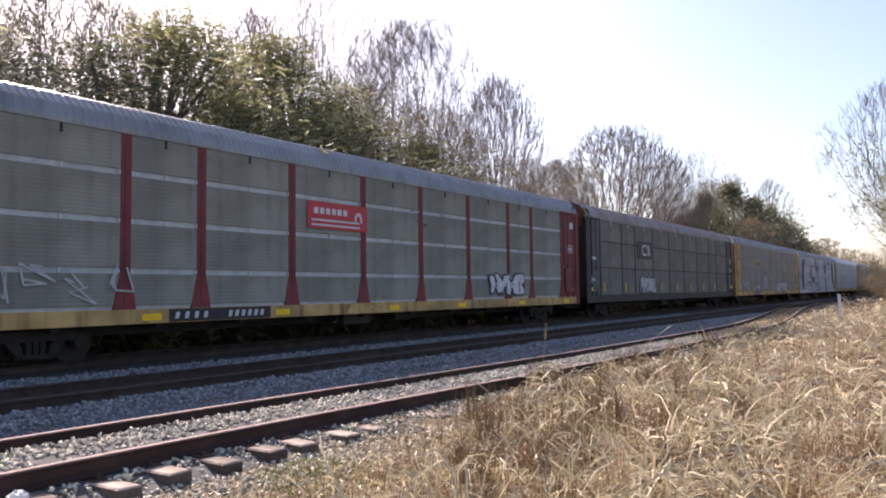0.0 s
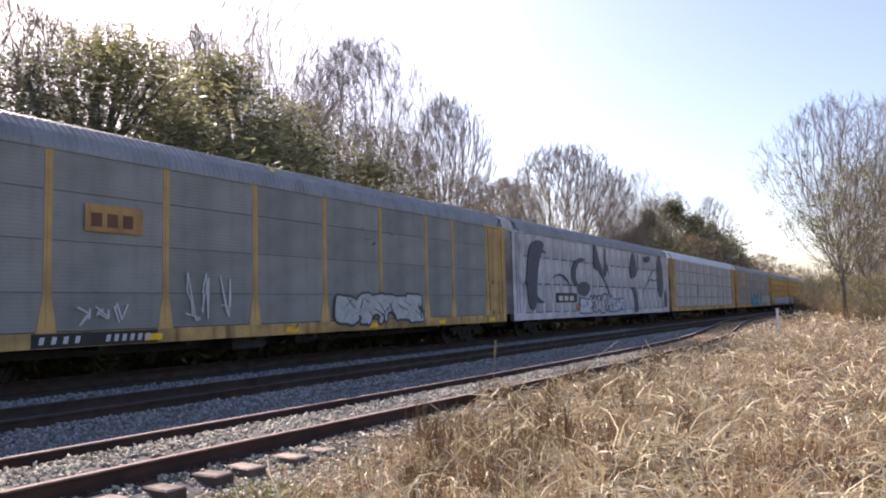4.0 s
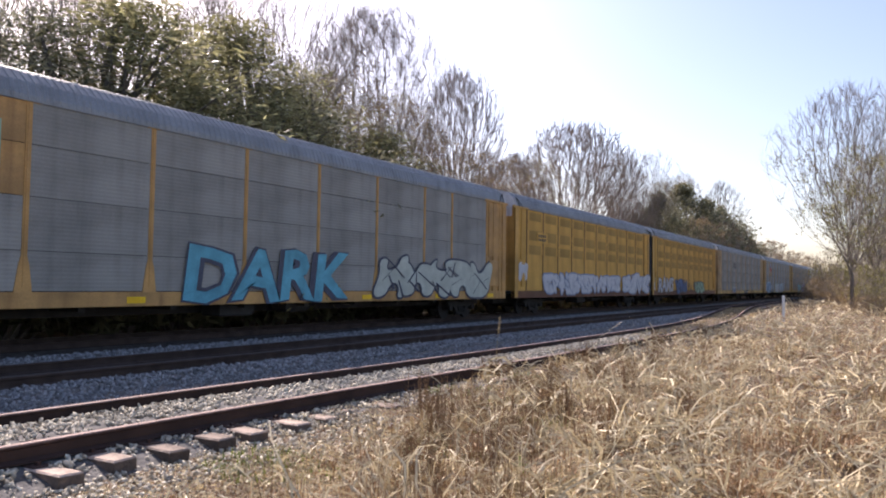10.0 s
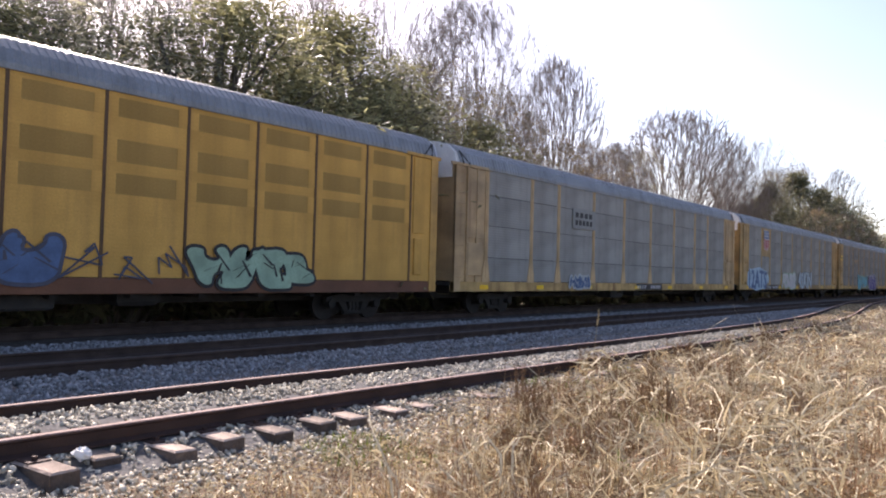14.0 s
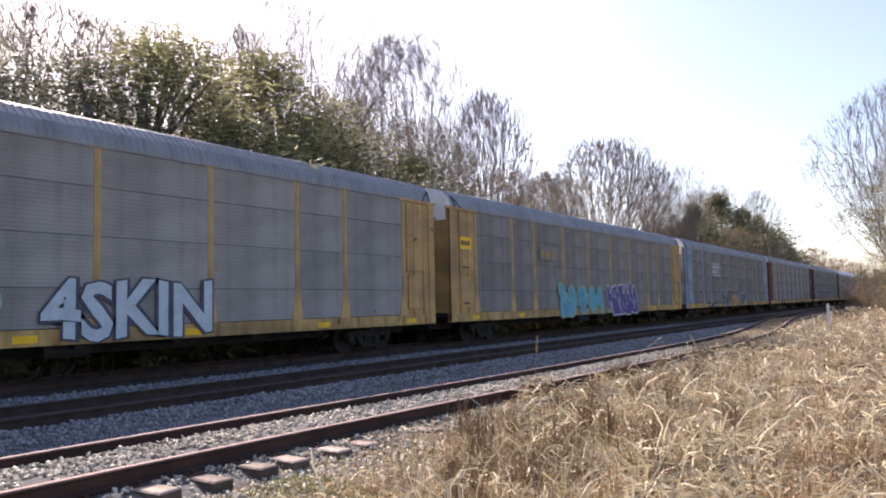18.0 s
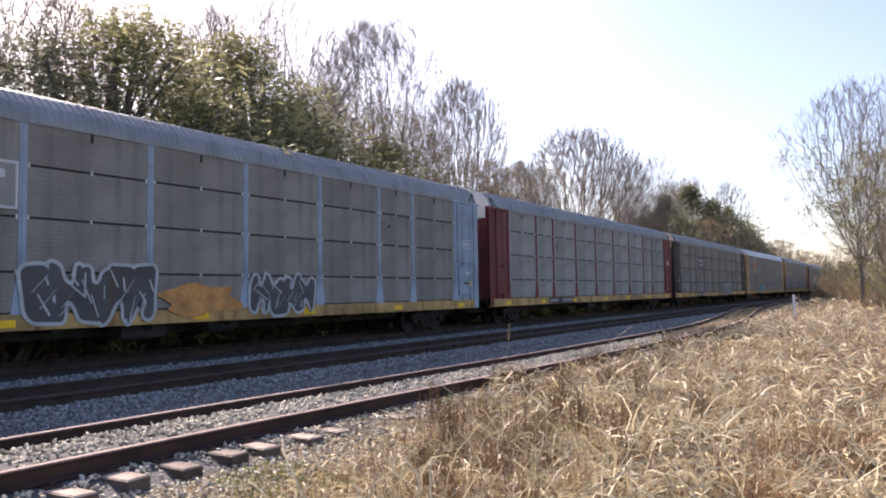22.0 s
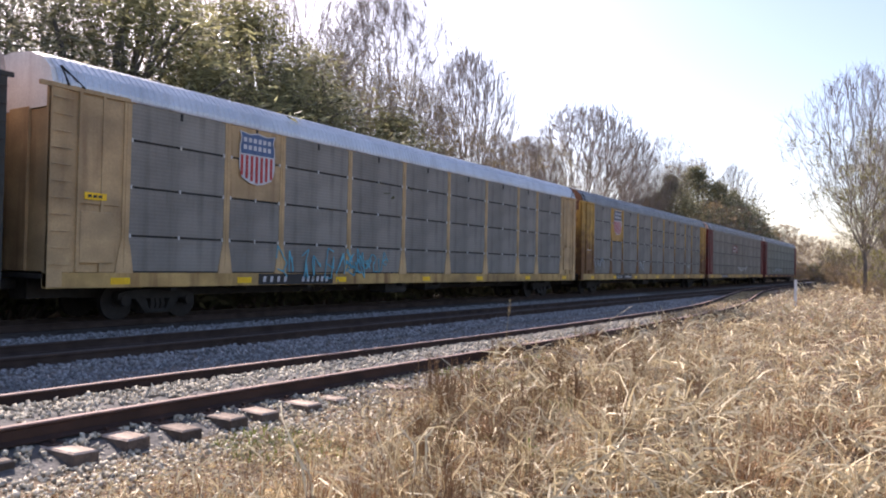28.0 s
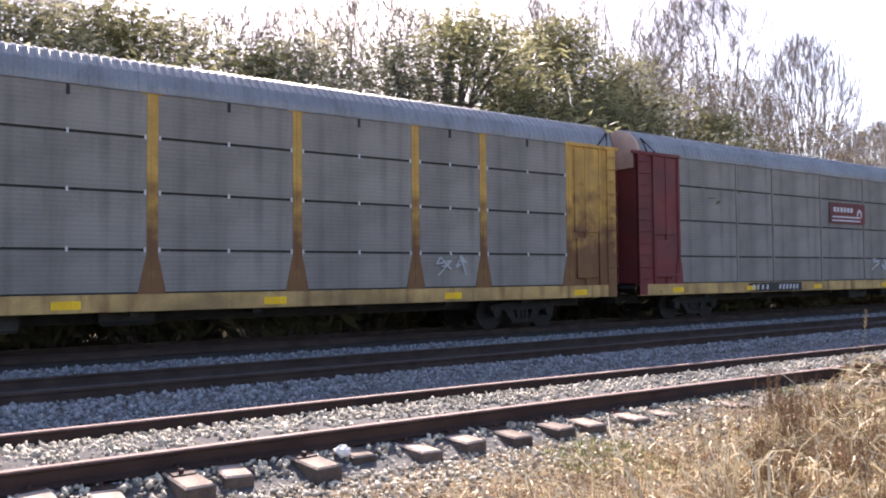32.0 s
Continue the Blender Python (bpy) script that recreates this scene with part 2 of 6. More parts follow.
def panel_steel(name, base, dust=0.35, rib=0.5, rust=0.25):
    rib *= 0.22
    return material(name, base, 0.75, 0.0, spec=0.12, var=0.16, scale=0.9, fine=26, bump=0.12, streak=GRIME, streak_amt=rust,
                    ribs=2 * math.pi / 0.085, rib_amt=rib, objvar=0.07, dust=tuple(min(1, c * 1.7) for c in base), dust_amt=dust)


def frame_paint(name, base, rust=0.45, rough=0.55):
    return material(name, base, rough, 0.0, spec=0.2, var=0.2, scale=1.2, fine=22, bump=0.15, streak=RUST, streak_amt=rust, dust=GRIME, dust_amt=0.4)


P_GREY = panel_steel("weathered_grey_panel", (0.275, 0.27, 0.245))
P_DARK = panel_steel("sooty_grey_panel", (0.235, 0.222, 0.196), 0.25, 0.5, 0.4)
P_BLUE = panel_steel("blue_grey_panel", (0.245, 0.25, 0.235), 0.2, 0.4, 0.15)
P_SILVER = panel_steel("galvanised_panel", (0.40, 0.425, 0.435), 0.2, 0.5, 0.12)
P_GREEN = panel_steel("grey_green_panel", (0.215, 0.218, 0.182), 0.4, 0.5, 0.35)
P_WHITE = material("faded_white_panel", (0.50, 0.495, 0.50), 0.75, 0.0, spec=0.12, var=0.22, scale=0.8, fine=26, bump=0.12, streak=(0.24, 0.24, 0.26), streak_amt=0.85, objvar=0.12, dust=(0.34, 0.34, 0.36), dust_amt=0.7)
P_YELLOW = panel_steel("faded_yellow_panel", (0.60, 0.345, 0.092), 0.1, 0.1, 0.15)
P_SOOT = panel_steel("sooty_olive_panel", (0.17, 0.166, 0.14), 0.3, 0.5, 0.4)
F_GOLD = frame_paint("golden_yellow_paint", (0.58, 0.335, 0.095), 0.35)
F_YELLOW = frame_paint("faded_yellow_paint", (0.53, 0.345, 0.14))
F_RUSTY = material("rust_streaked_yellow_paint", (0.56, 0.335, 0.085), 0.6, 0.0, spec=0.2, var=0.2, scale=1.2, fine=22, bump=0.2, streak=RUST, streak_amt=0.6, dust=GRIME, dust_amt=0.4, low=((0.13, 0.06, 0.038), 2.1, 3.9))
F_SEAM = frame_paint("dark_brown_seam_paint", (0.13, 0.075, 0.04), 0.3)
P_PERF = panel_steel("perforated_yellow_panel", (0.40, 0.245, 0.075), 0.05, 0.1, 0.1)
S_TAN = material("chipped_yellow_sill", (0.50, 0.33, 0.13), 0.6, 0.0, spec=0.2, var=0.3, scale=1.6, fine=22, bump=0.2, streak=RUST, streak_amt=0.75, dust=(0.10, 0.075, 0.055), dust_amt=0.75)
F_TAN = frame_paint("tan_yellow_paint", (0.52, 0.36, 0.19), 0.5)
F_ORANGE = frame_paint("orange_paint", (0.55, 0.315, 0.115), 0.4)
F_MAROON = frame_paint("maroon_paint", (0.185, 0.042, 0.042), 0.2)
F_BROWN = frame_paint("rusty_brown_paint", (0.17, 0.078, 0.045), 0.4)
F_BLACK = frame_paint("black_paint", (0.045, 0.048, 0.045), 0.25)
F_BLUE = frame_paint("light_blue_paint", (0.30, 0.38, 0.46), 0.25)
F_WHITE = frame_paint("dull_white_paint", (0.58, 0.58, 0.60), 0.3)
F_PEACH = frame_paint("peach_primer", (0.62, 0.45, 0.36), 0.2)
F_GREY = frame_paint("dark_grey_paint", (0.09, 0.095, 0.10), 0.3)
R_GREY = material("weathered_roof", (0.27, 0.28, 0.285), 0.5, 0.4, var=0.15, scale=0.8, fine=20, bump=0.1, streak=GRIME, streak_amt=0.3)
R_BRIGHT = material("bright_roof", (0.62, 0.65, 0.68), 0.45, 0.5, var=0.1, scale=0.8, fine=20, bump=0.1, streak=GRIME, streak_amt=0.15)
R_RUST = material("rust_stained_roof", (0.30, 0.27, 0.255), 0.6, 0.3, var=0.2, scale=0.8, fine=20, bump=0.1, streak=RUST, streak_amt=0.7)
G_WHITE = material("white_spray", (0.55, 0.555, 0.57), 0.6, var=0.1, scale=3, fine=20, bump=0.05)
G_BLUE = material("blue_spray", (0.075, 0.13, 0.25), 0.6, var=0.2, scale=3, fine=20, bump=0.05)
G_SKY = material("sky_blue_spray", (0.36, 0.50, 0.60), 0.6, var=0.2, scale=3, fine=20, bump=0.05)
G_RUSTY = material("rust_orange_spray", (0.50, 0.24, 0.07), 0.6, var=0.35, scale=4, fine=24, bump=0.05)
G_STEEL = material("steel_blue_spray", (0.22, 0.265, 0.36), 0.6, var=0.25, scale=3, fine=20, bump=0.05)
G_TEAL = material("teal_spray", (0.10, 0.38, 0.48), 0.6, var=0.25, scale=2, fine=20, bump=0.05)
G_NAVY = material("navy_spray", (0.07, 0.075, 0.105), 0.6, var=0.2, scale=3, fine=20, bump=0.05)
G_VIOLET = material("violet_spray", (0.10, 0.07, 0.24), 0.6, var=0.2, scale=3, fine=20, bump=0.05)
G_ICE = material("pale_ice_blue_spray", (0.48, 0.58, 0.63), 0.6, var=0.12, scale=3, fine=20, bump=0.05)
G_PALE = material("pale_green_grey_spray", (0.46, 0.50, 0.43), 0.6, var=0.15, scale=2, fine=20, bump=0.05)
G_GREEN = material("green_spray", (0.28, 0.42, 0.30), 0.6, var=0.25, scale=2, fine=20, bump=0.05)
G_RED = material("red_decal", (0.45, 0.04, 0.04), 0.5, var=0.12, scale=3, fine=20, bump=0.05)
G_ORANGE = material("orange_decal", (0.70, 0.20, 0.04), 0.5, var=0.12, scale=3, fine=20, bump=0.05)
G_GREY = material("pale_grey_spray", (0.42, 0.45, 0.45), 0.6, var=0.2, scale=3, fine=20, bump=0.05)
G_BLACK = material("black_decal", (0.02, 0.02, 0.022), 0.5, var=0.2, scale=3, fine=20, bump=0.05)


# ---------------------------------------------------------------- ground and tracks
# x runs along the tracks, y away from the camera across them, z = 0 at the rail heads.
MAIN_Y, MID_Y, NEAR_Y = 16.31, 11.35, 6.98
GROUND_Z, BED_Z = -0.30, -0.17


def near_shift(x):
    """How far the near track swings over to the middle one."""
    c = [np.interp(x + d, [0, 5, 8, 12, 16, 20, 24, 28, 32, 36, 40, 48, 60, 72, 84], [7.12, 7.08, 6.95, 6.76, 6.62, 6.58, 6.56, 6.60, 6.84, 7.2, 7.68, 8.75, 10.2, 11.1, 11.35]) for d in (-2, -1, 0, 1, 2)]
    return float(sum(c)) / 5 - NEAR_Y


def bed_height(x, y):
    """Height of the ground: ballast beds under the tracks, grassy bank on the camera's side."""
    best = GROUND_Z
    for c, top in ((MAIN_Y, BED_Z + 0.02), (MID_Y, BED_Z + 0.01), (NEAR_Y + near_shift(x), BED_Z - 0.012)):
        d = abs(y - c)
        rise = 0.07 * min(1.0, max(0.0, (0.72 - d) / 0.1)) * min(1.0, max(0.15, (y - c + 0.45) / 0.3)) if c < 10 else 0.0
        drop = float(np.interp(x, [3.0, 5.0, 7.0, 10.0], [0.12, 0.10, 0.03, -0.02])) * min(1.0, max(0.0, (d - 0.98) / 0.25)) if c < 10 and y < c else 0.0
        best = max(best, top + rise - drop - max(0.0, d - 1.15) * 0.10)
    if y < 5.2:
        best = max(min(best, GROUND_Z + 0.02), GROUND_Z + 0.10 * math.sin(min(max((x - 4) / 14, 0), 1) * 1.57) * min(1, (5.2 - y) / 2.5))
    return best


def ground():
    xs = [-900, -300, -120, -60] + [-40 + 1.0 * i for i in range(150)] + [112, 125, 150, 200, 300, 500, 900, 1800]
    ys = [-900, -300, -100, -50, -30, -22, -16] + [-12 + 0.5 * i for i in range(32)] + [4 + 0.25 * i for i in range(50)] + [16.5 + 0.5 * i for i in range(15)] + [26, 30, 40, 60, 100, 300, 900, 1800]
    v, f = [], []
    for y in ys:
        for x in xs:
            z = bed_height(x, y) + (0.05 * noise.noise((x * 0.7, y * 0.7, 0)) if y < 5 else 0.02 * noise.noise((x * 0.9, y * 0.9, 3)))
            v.append((x, y, z))
    w = len(xs)
    for j in range(len(ys) - 1):
        for i in range(w - 1):
            a = j * w + i
            f.append((a, a + 1, a + w + 1, a + w))
    me = bpy.data.meshes.new("ground")
    me.from_pydata(v, [], f)
    me.materials.append(M["ground"])
    me.materials.append(M["ballast"])
    me.materials.append(M["straw_floor"])
    me.materials.append(M["shaded_dirty_ballast"])
    for p in me.polygons:
        c = p.center
        n = NEAR_Y + near_shift(c.x)
        # dark bands paint in the shade under the train and behind the middle rails
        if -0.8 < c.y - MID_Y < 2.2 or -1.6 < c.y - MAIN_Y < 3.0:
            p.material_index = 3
        elif c.x > 25 and n - 1.6 < c.y < n + 1.0:
            p.material_index = 2
        elif n - 1.3 < c.y < MAIN_Y + 2.4 and -200 < c.x < 400:
            p.material_index = 1
        elif c.y < n - 1.2:
            p.material_index = 2
        p.use_smooth = True
    tagged(new("ground", me), "dry ground with grey ballast beds and straw-covered bank", "ground", kind="structure")


RAIL = [(-0.07, -0.165), (-0.07, -0.15), (-0.012, -0.125), (-0.012, -0.045), (-0.036, -0.03), (-0.036, -0.006),
        (0.036, -0.006), (0.036, -0.03), (0.012, -0.045), (0.012, -0.125), (0.07, -0.15), (0.07, -0.165)]
HEAD = [(-0.037, -0.012), (-0.034, 0.0), (0.034, 0.0), (0.037, -0.012)]


def spine(center, xs, off):
    out = []
    for i, x in enumerate(xs):
        a = math.atan2(center(x + 0.5) - center(x - 0.5), 1.0)
        out.append((x - math.sin(a) * off, center(x) + math.cos(a) * off, 0.0, a))
    return out


TIE_X = []


def track(label, center, x0, x1, tie_range, step=3.0, near_tie=None, head="railhead", wood="tie", steel="rail"):
    tr = thing("railway_track", label, "track", "railway tracks", "structure")
    xs = list(np.arange(x0, x1 + step, step))
    for off in (-0.753, 0.753):
        r = part("rail", Shape().sweep(RAIL, spine(center, xs, off)), M[steel], tr)
        part("rail_head", Shape().sweep(HEAD, spine(center, xs, off)), M[head], r, "worn rail head")
    rnd = random.Random(5)
    tie = Shape().box(-0.115, 0.115, -1.3, 1.3, -0.19, 0.0, 0.015).mesh("tie", M[wood])
    # bleached on top, sides dark with creosote plus backlit shade in the colour
    tie.materials.append(M["tie_side"])
    for p in tie.polygons:
        p.material_index = 0 if p.normal.z > 0.5 else 1
    plate = Shape().box(-0.09, 0.09, -0.17, 0.17, 0.0, 0.012).box(-0.03, 0.0, -0.13, -0.09, 0.012, 0.045).box(0.0, 0.03, 0.09, 0.13, 0.012, 0.045).mesh("tie_plate", M["rail"])
    x = tie_range[0]
    while x < tie_range[1]:
        a = math.atan2(center(x + 0.5) - center(x - 0.5), 1.0)
        t = part("tie", tie, None, tr)
        if near_tie:
            TIE_X.append(x)
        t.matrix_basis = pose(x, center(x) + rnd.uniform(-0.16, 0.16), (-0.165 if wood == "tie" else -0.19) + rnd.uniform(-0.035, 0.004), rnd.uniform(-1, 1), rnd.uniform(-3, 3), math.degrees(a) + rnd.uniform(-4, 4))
        if near_tie and near_tie[0] < x < near_tie[1]:
            for off in (-0.753, 0.753):
                p = part("tie_plate", plate, None, t)
                p.location = (0, off, 0.0)
        x += 0.53 + rnd.uniform(-0.04, 0.04)
    return tr


def tracks():
    track("rusty siding track on weathered wooden ties in pale ballast", lambda x: NEAR_Y + near_shift(x), -60, 84, (-8, 70), step=2.0, near_tie=(-4, 25))
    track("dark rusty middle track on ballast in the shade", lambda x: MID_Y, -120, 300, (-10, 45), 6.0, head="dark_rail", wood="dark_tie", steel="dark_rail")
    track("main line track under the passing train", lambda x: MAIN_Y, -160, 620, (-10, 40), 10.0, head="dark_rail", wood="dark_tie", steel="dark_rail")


STONE_V = np.array([(1, 0, 0), (-1, 0, 0), (0, 1, 0), (0, -1, 0), (0, 0, 1), (0, 0, -1)], float)
STONE_F = np.array([(0, 2, 4), (2, 1, 4), (1, 3, 4), (3, 0, 4), (2, 0, 5), (1, 2, 5), (3, 1, 5), (0, 3, 5)])


def many(verts, faces, mats_name, name):
    """A mesh from stacked arrays of vertices and quads."""
    me = bpy.data.meshes.new(name)
    me.vertices.add(len(verts))
    me.vertices.foreach_set("co", verts.astype(np.float32).ravel())
    k = faces.shape[1]
    me.loops.add(faces.size)
    me.loops.foreach_set("vertex_index", faces.astype(np.int32).ravel())
    me.polygons.add(len(faces))
    me.polygons.foreach_set("loop_start", np.arange(0, faces.size, k, dtype=np.int32))
    me.polygons.foreach_set("loop_total", np.full(len(faces), k, dtype=np.int32))
    me.materials.append(M[mats_name])
    me.update(calc_edges=True)
    me.validate()
    return me


def turns(rng, n):
    """Random rotations."""
    q = rng.normal(size=(n, 4))
    q /= np.linalg.norm(q, axis=1, keepdims=True)
    w, x, y, z = q.T
    return np.stack([np.stack([1 - 2 * (y * y + z * z), 2 * (x * y - z * w), 2 * (x * z + y * w)], -1),
                     np.stack([2 * (x * y + z * w), 1 - 2 * (x * x + z * z), 2 * (y * z - x * w)], -1),
                     np.stack([2 * (x * z - y * w), 2 * (y * z + x * w), 1 - 2 * (x * x + y * y)], -1)], 1)


def gravel():
    rng = np.random.default_rng(4)
    n = 90000
    # more stones where the camera stands nearest
    x = -5 + 45 * rng.random(n) ** 2.0
    y = rng.uniform(4.8, 9.7, n)
    shift = np.array([near_shift(a) for a in x])
    y = y + shift * 0.8
    keep = ~((y < 5.6) & (rng.random(n) < (5.6 - y) * 0.75)) & ~((x > 7.5) & (y < 5.75 + 0.05 * shift))
    centre = NEAR_Y + np.array([near_shift(a) for a in x])
    ties = np.array(TIE_X)
    on_tie = np.abs(x[:, None] - ties[None]).min(1) < 0.115
    keep &= ~((y < centre + 0.9) & (x > 23 + rng.normal(0, 2.5, n)))
    keep &= ~(on_tie & (y < centre + 0.05) & (y > centre - 1.3) & (rng.random(n) < 0.93))
    x, y = x[keep], y[keep]
    n = len(x)
    z = np.array([bed_height(a, b) for a, b in zip(x, y)]) + rng.uniform(-0.012, 0.022, n)
    rail_gap = np.abs(np.abs(y - NEAR_Y - np.array([near_shift(a) for a in x])) - 0.753) < 0.09
    z[rail_gap] -= 0.03
    size = rng.uniform(0.015, 0.036, n)
    base = STONE_V[None] * (1 + rng.uniform(-0.35, 0.35, (n, 6, 3)))
    base *= size[:, None, None] * rng.uniform(0.6, 1.25, (n, 1, 3))
    v = np.einsum("nij,nkj->nki", turns(rng, n), base) + np.stack([x, y, z], -1)[:, None]
    # stones past the siding's far rail get the shade-coloured copy
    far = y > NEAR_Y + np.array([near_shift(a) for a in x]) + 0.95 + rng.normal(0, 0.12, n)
    for sel, mat, label in ((~far, "stone", "loose pale grey crushed ballast stones between the rails"), (far, "shade_stone", "ballast stones between the tracks, coloured blue-grey for shade")):
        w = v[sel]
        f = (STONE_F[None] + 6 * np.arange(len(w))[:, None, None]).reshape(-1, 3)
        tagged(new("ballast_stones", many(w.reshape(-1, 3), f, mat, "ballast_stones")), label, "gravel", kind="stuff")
    rng = np.random.default_rng(9)
    n = 28000
    x = -2 + 50 * rng.random(n) ** 1.5
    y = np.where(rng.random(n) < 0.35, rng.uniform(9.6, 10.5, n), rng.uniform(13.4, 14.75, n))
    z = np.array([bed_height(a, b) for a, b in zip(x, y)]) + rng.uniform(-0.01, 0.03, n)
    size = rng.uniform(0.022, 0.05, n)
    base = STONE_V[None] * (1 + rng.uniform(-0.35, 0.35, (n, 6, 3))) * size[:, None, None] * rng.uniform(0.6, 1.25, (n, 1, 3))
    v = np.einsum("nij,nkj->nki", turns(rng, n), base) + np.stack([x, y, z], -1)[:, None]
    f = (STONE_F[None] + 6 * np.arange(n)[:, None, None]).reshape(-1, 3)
    tagged(new("ballast_stones", many(v.reshape(-1, 3), f, "shade_stone", "ballast_stones")), "ballast stones beside the main line, coloured grey for shade", "gravel", kind="stuff")


# ---------------------------------------------------------------- the train
HALF_W = 1.575
SILL0, SILL1, EAVE = 0.78, 1.12, 4.99
ROOF = [(-1.60, 4.93), (-1.60, 5.02), (-1.50, 5.30), (-1.22, 5.55), (-0.70, 5.72), (0, 5.79), (0.70, 5.72), (1.22, 5.55), (1.50, 5.30), (1.60, 5.02), (1.60, 4.93)]
CACHE = {}


def shared(key, make):
    if key not in CACHE:
        CACHE[key] = make()
    return CACHE[key]


def roof_mesh(length, mat, ribbed):
    """Sheet roof with raised ribs across it."""
    s = Shape()
    n = int(length / 0.17)
    rib = 0.02 if ribbed else 0.0
    ring = [(y, z, Vector((y * 0.6, z - 3.9)).normalized()) for y, z in ROOF]
    for i in range(n):
        x0, p = -length / 2 + length * i / n, length / n
        for f, k in ((0.0, 0.0), (0.45, 0.0), (0.55, rib), (0.9, rib)):
            s.v += [(x0 + p * f, y + d.x * k, z + d.y * k) for y, z, d in ring]
    c, rows = len(ROOF), 4 * n
    for i in range(rows - 1):
        for j in range(c - 1):
            a = i * c + j
            s.f.append((a, a + 1, a + c + 1, a + c))
    return s.mesh("roof", mat)


def side_frame(sgn):
    """Cast side frame of a truck with its spring opening."""
    s = Shape()
    y0, y1 = (-1.12, -0.98) if sgn < 0 else (0.98, 1.12)
    top = [(-1.05, 0.62), (-0.95, 0.66), (-0.5, 0.72), (0.5, 0.72), (0.95, 0.66), (1.05, 0.62), (1.05, 0.50), (0.62, 0.50), (-0.62, 0.50), (-1.05, 0.50)]
    s.plate(top, y0, y1)
    s.plate([(-0.62, 0.52), (-0.34, 0.52), (-0.22, 0.22), (-0.36, 0.20)], y0, y1)
    s.plate([(0.34, 0.52), (0.62, 0.52), (0.36, 0.20), (0.22, 0.22)], y0, y1)
    s.box(-0.38, 0.38, y0, y1, 0.15, 0.25, 0.02)
    for x in (-0.14, 0, 0.14):
        s.disc(x, y0 - 0.01, y1 + 0.01, 0.36, 0.055, 8)
        s.box(x - 0.05, x + 0.05, y0 + 0.02, y1 - 0.02, 0.25, 0.50)
    for x in (-0.88, 0.88):
        s.disc(x, y0 - 0.05, y1, 0.46, 0.13, 10)
    return s


def truck(car, x):
    t = part("truck", shared("bolster", lambda: Shape().box(-0.2, 0.2, -1.0, 1.0, 0.42, 0.62, 0.02).mesh("truck", M["truck"])), None, car, "rusty cast steel truck", (x, 0, 0))
    for sgn in (-1, 1):
        part("side_frame", shared(("frame", sgn), lambda: side_frame(sgn).mesh("side_frame", M["truck"])), None, t)
    for wx in (-0.88, 0.88):
        for wy in (-0.76, 0.76):
            def wheel():
                s = Shape()
                s.disc(0, -0.065, 0.065, 0, 0.42, 24)
                s.disc(0, -0.085, 0.085, 0, 0.14, 12)
                return s.mesh("wheel", M["wheel"])
            part("wheel", shared("wheel", wheel), None, t, "", (wx, wy, 0.42))
        part("axle", shared("axle", lambda: Shape().tube((0, -0.9, 0), (0, 0.9, 0), 0.08, 0.08, 8).mesh("axle", M["truck"])), None, t, "", (wx, 0, 0.42))


def post_mesh(w, flare, mat, top=True):
    s = Shape()
    y0, y1 = -HALF_W - 0.018, -HALF_W + 0.06
    if flare > 0:
        s.plate([(-w / 2, EAVE), (-w / 2, SILL1 + 0.72), (-w / 2 - 0.05, SILL1 + 0.52), (-w / 2 - flare, SILL1), (-w / 2 - flare, SILL1 - 0.1),
                 (w / 2 + flare, SILL1 - 0.1), (w / 2 + flare, SILL1), (w / 2 + 0.05, SILL1 + 0.52), (w / 2, SILL1 + 0.72), (w / 2, EAVE)][::-1], y0, y1)
        s.box(-0.025, 0.025, y0 - 0.012, y0, SILL1 + 0.1, EAVE - 0.1)
    else:
        s.box(-w / 2, w / 2, y0, y1, SILL1 - 0.1, EAVE, 0.01)
    if top:
        s.box(-w / 2 - 0.12, w / 2 + 0.12, y0 - 0.006, y0 + 0.03, EAVE - 0.1, EAVE + 0.005)
    return s.mesh("post", mat)


WIDE = [2.85, 1.95, 2.9, 2.9, 2.9, 2.9, 2.9, 1.95, 2.85]


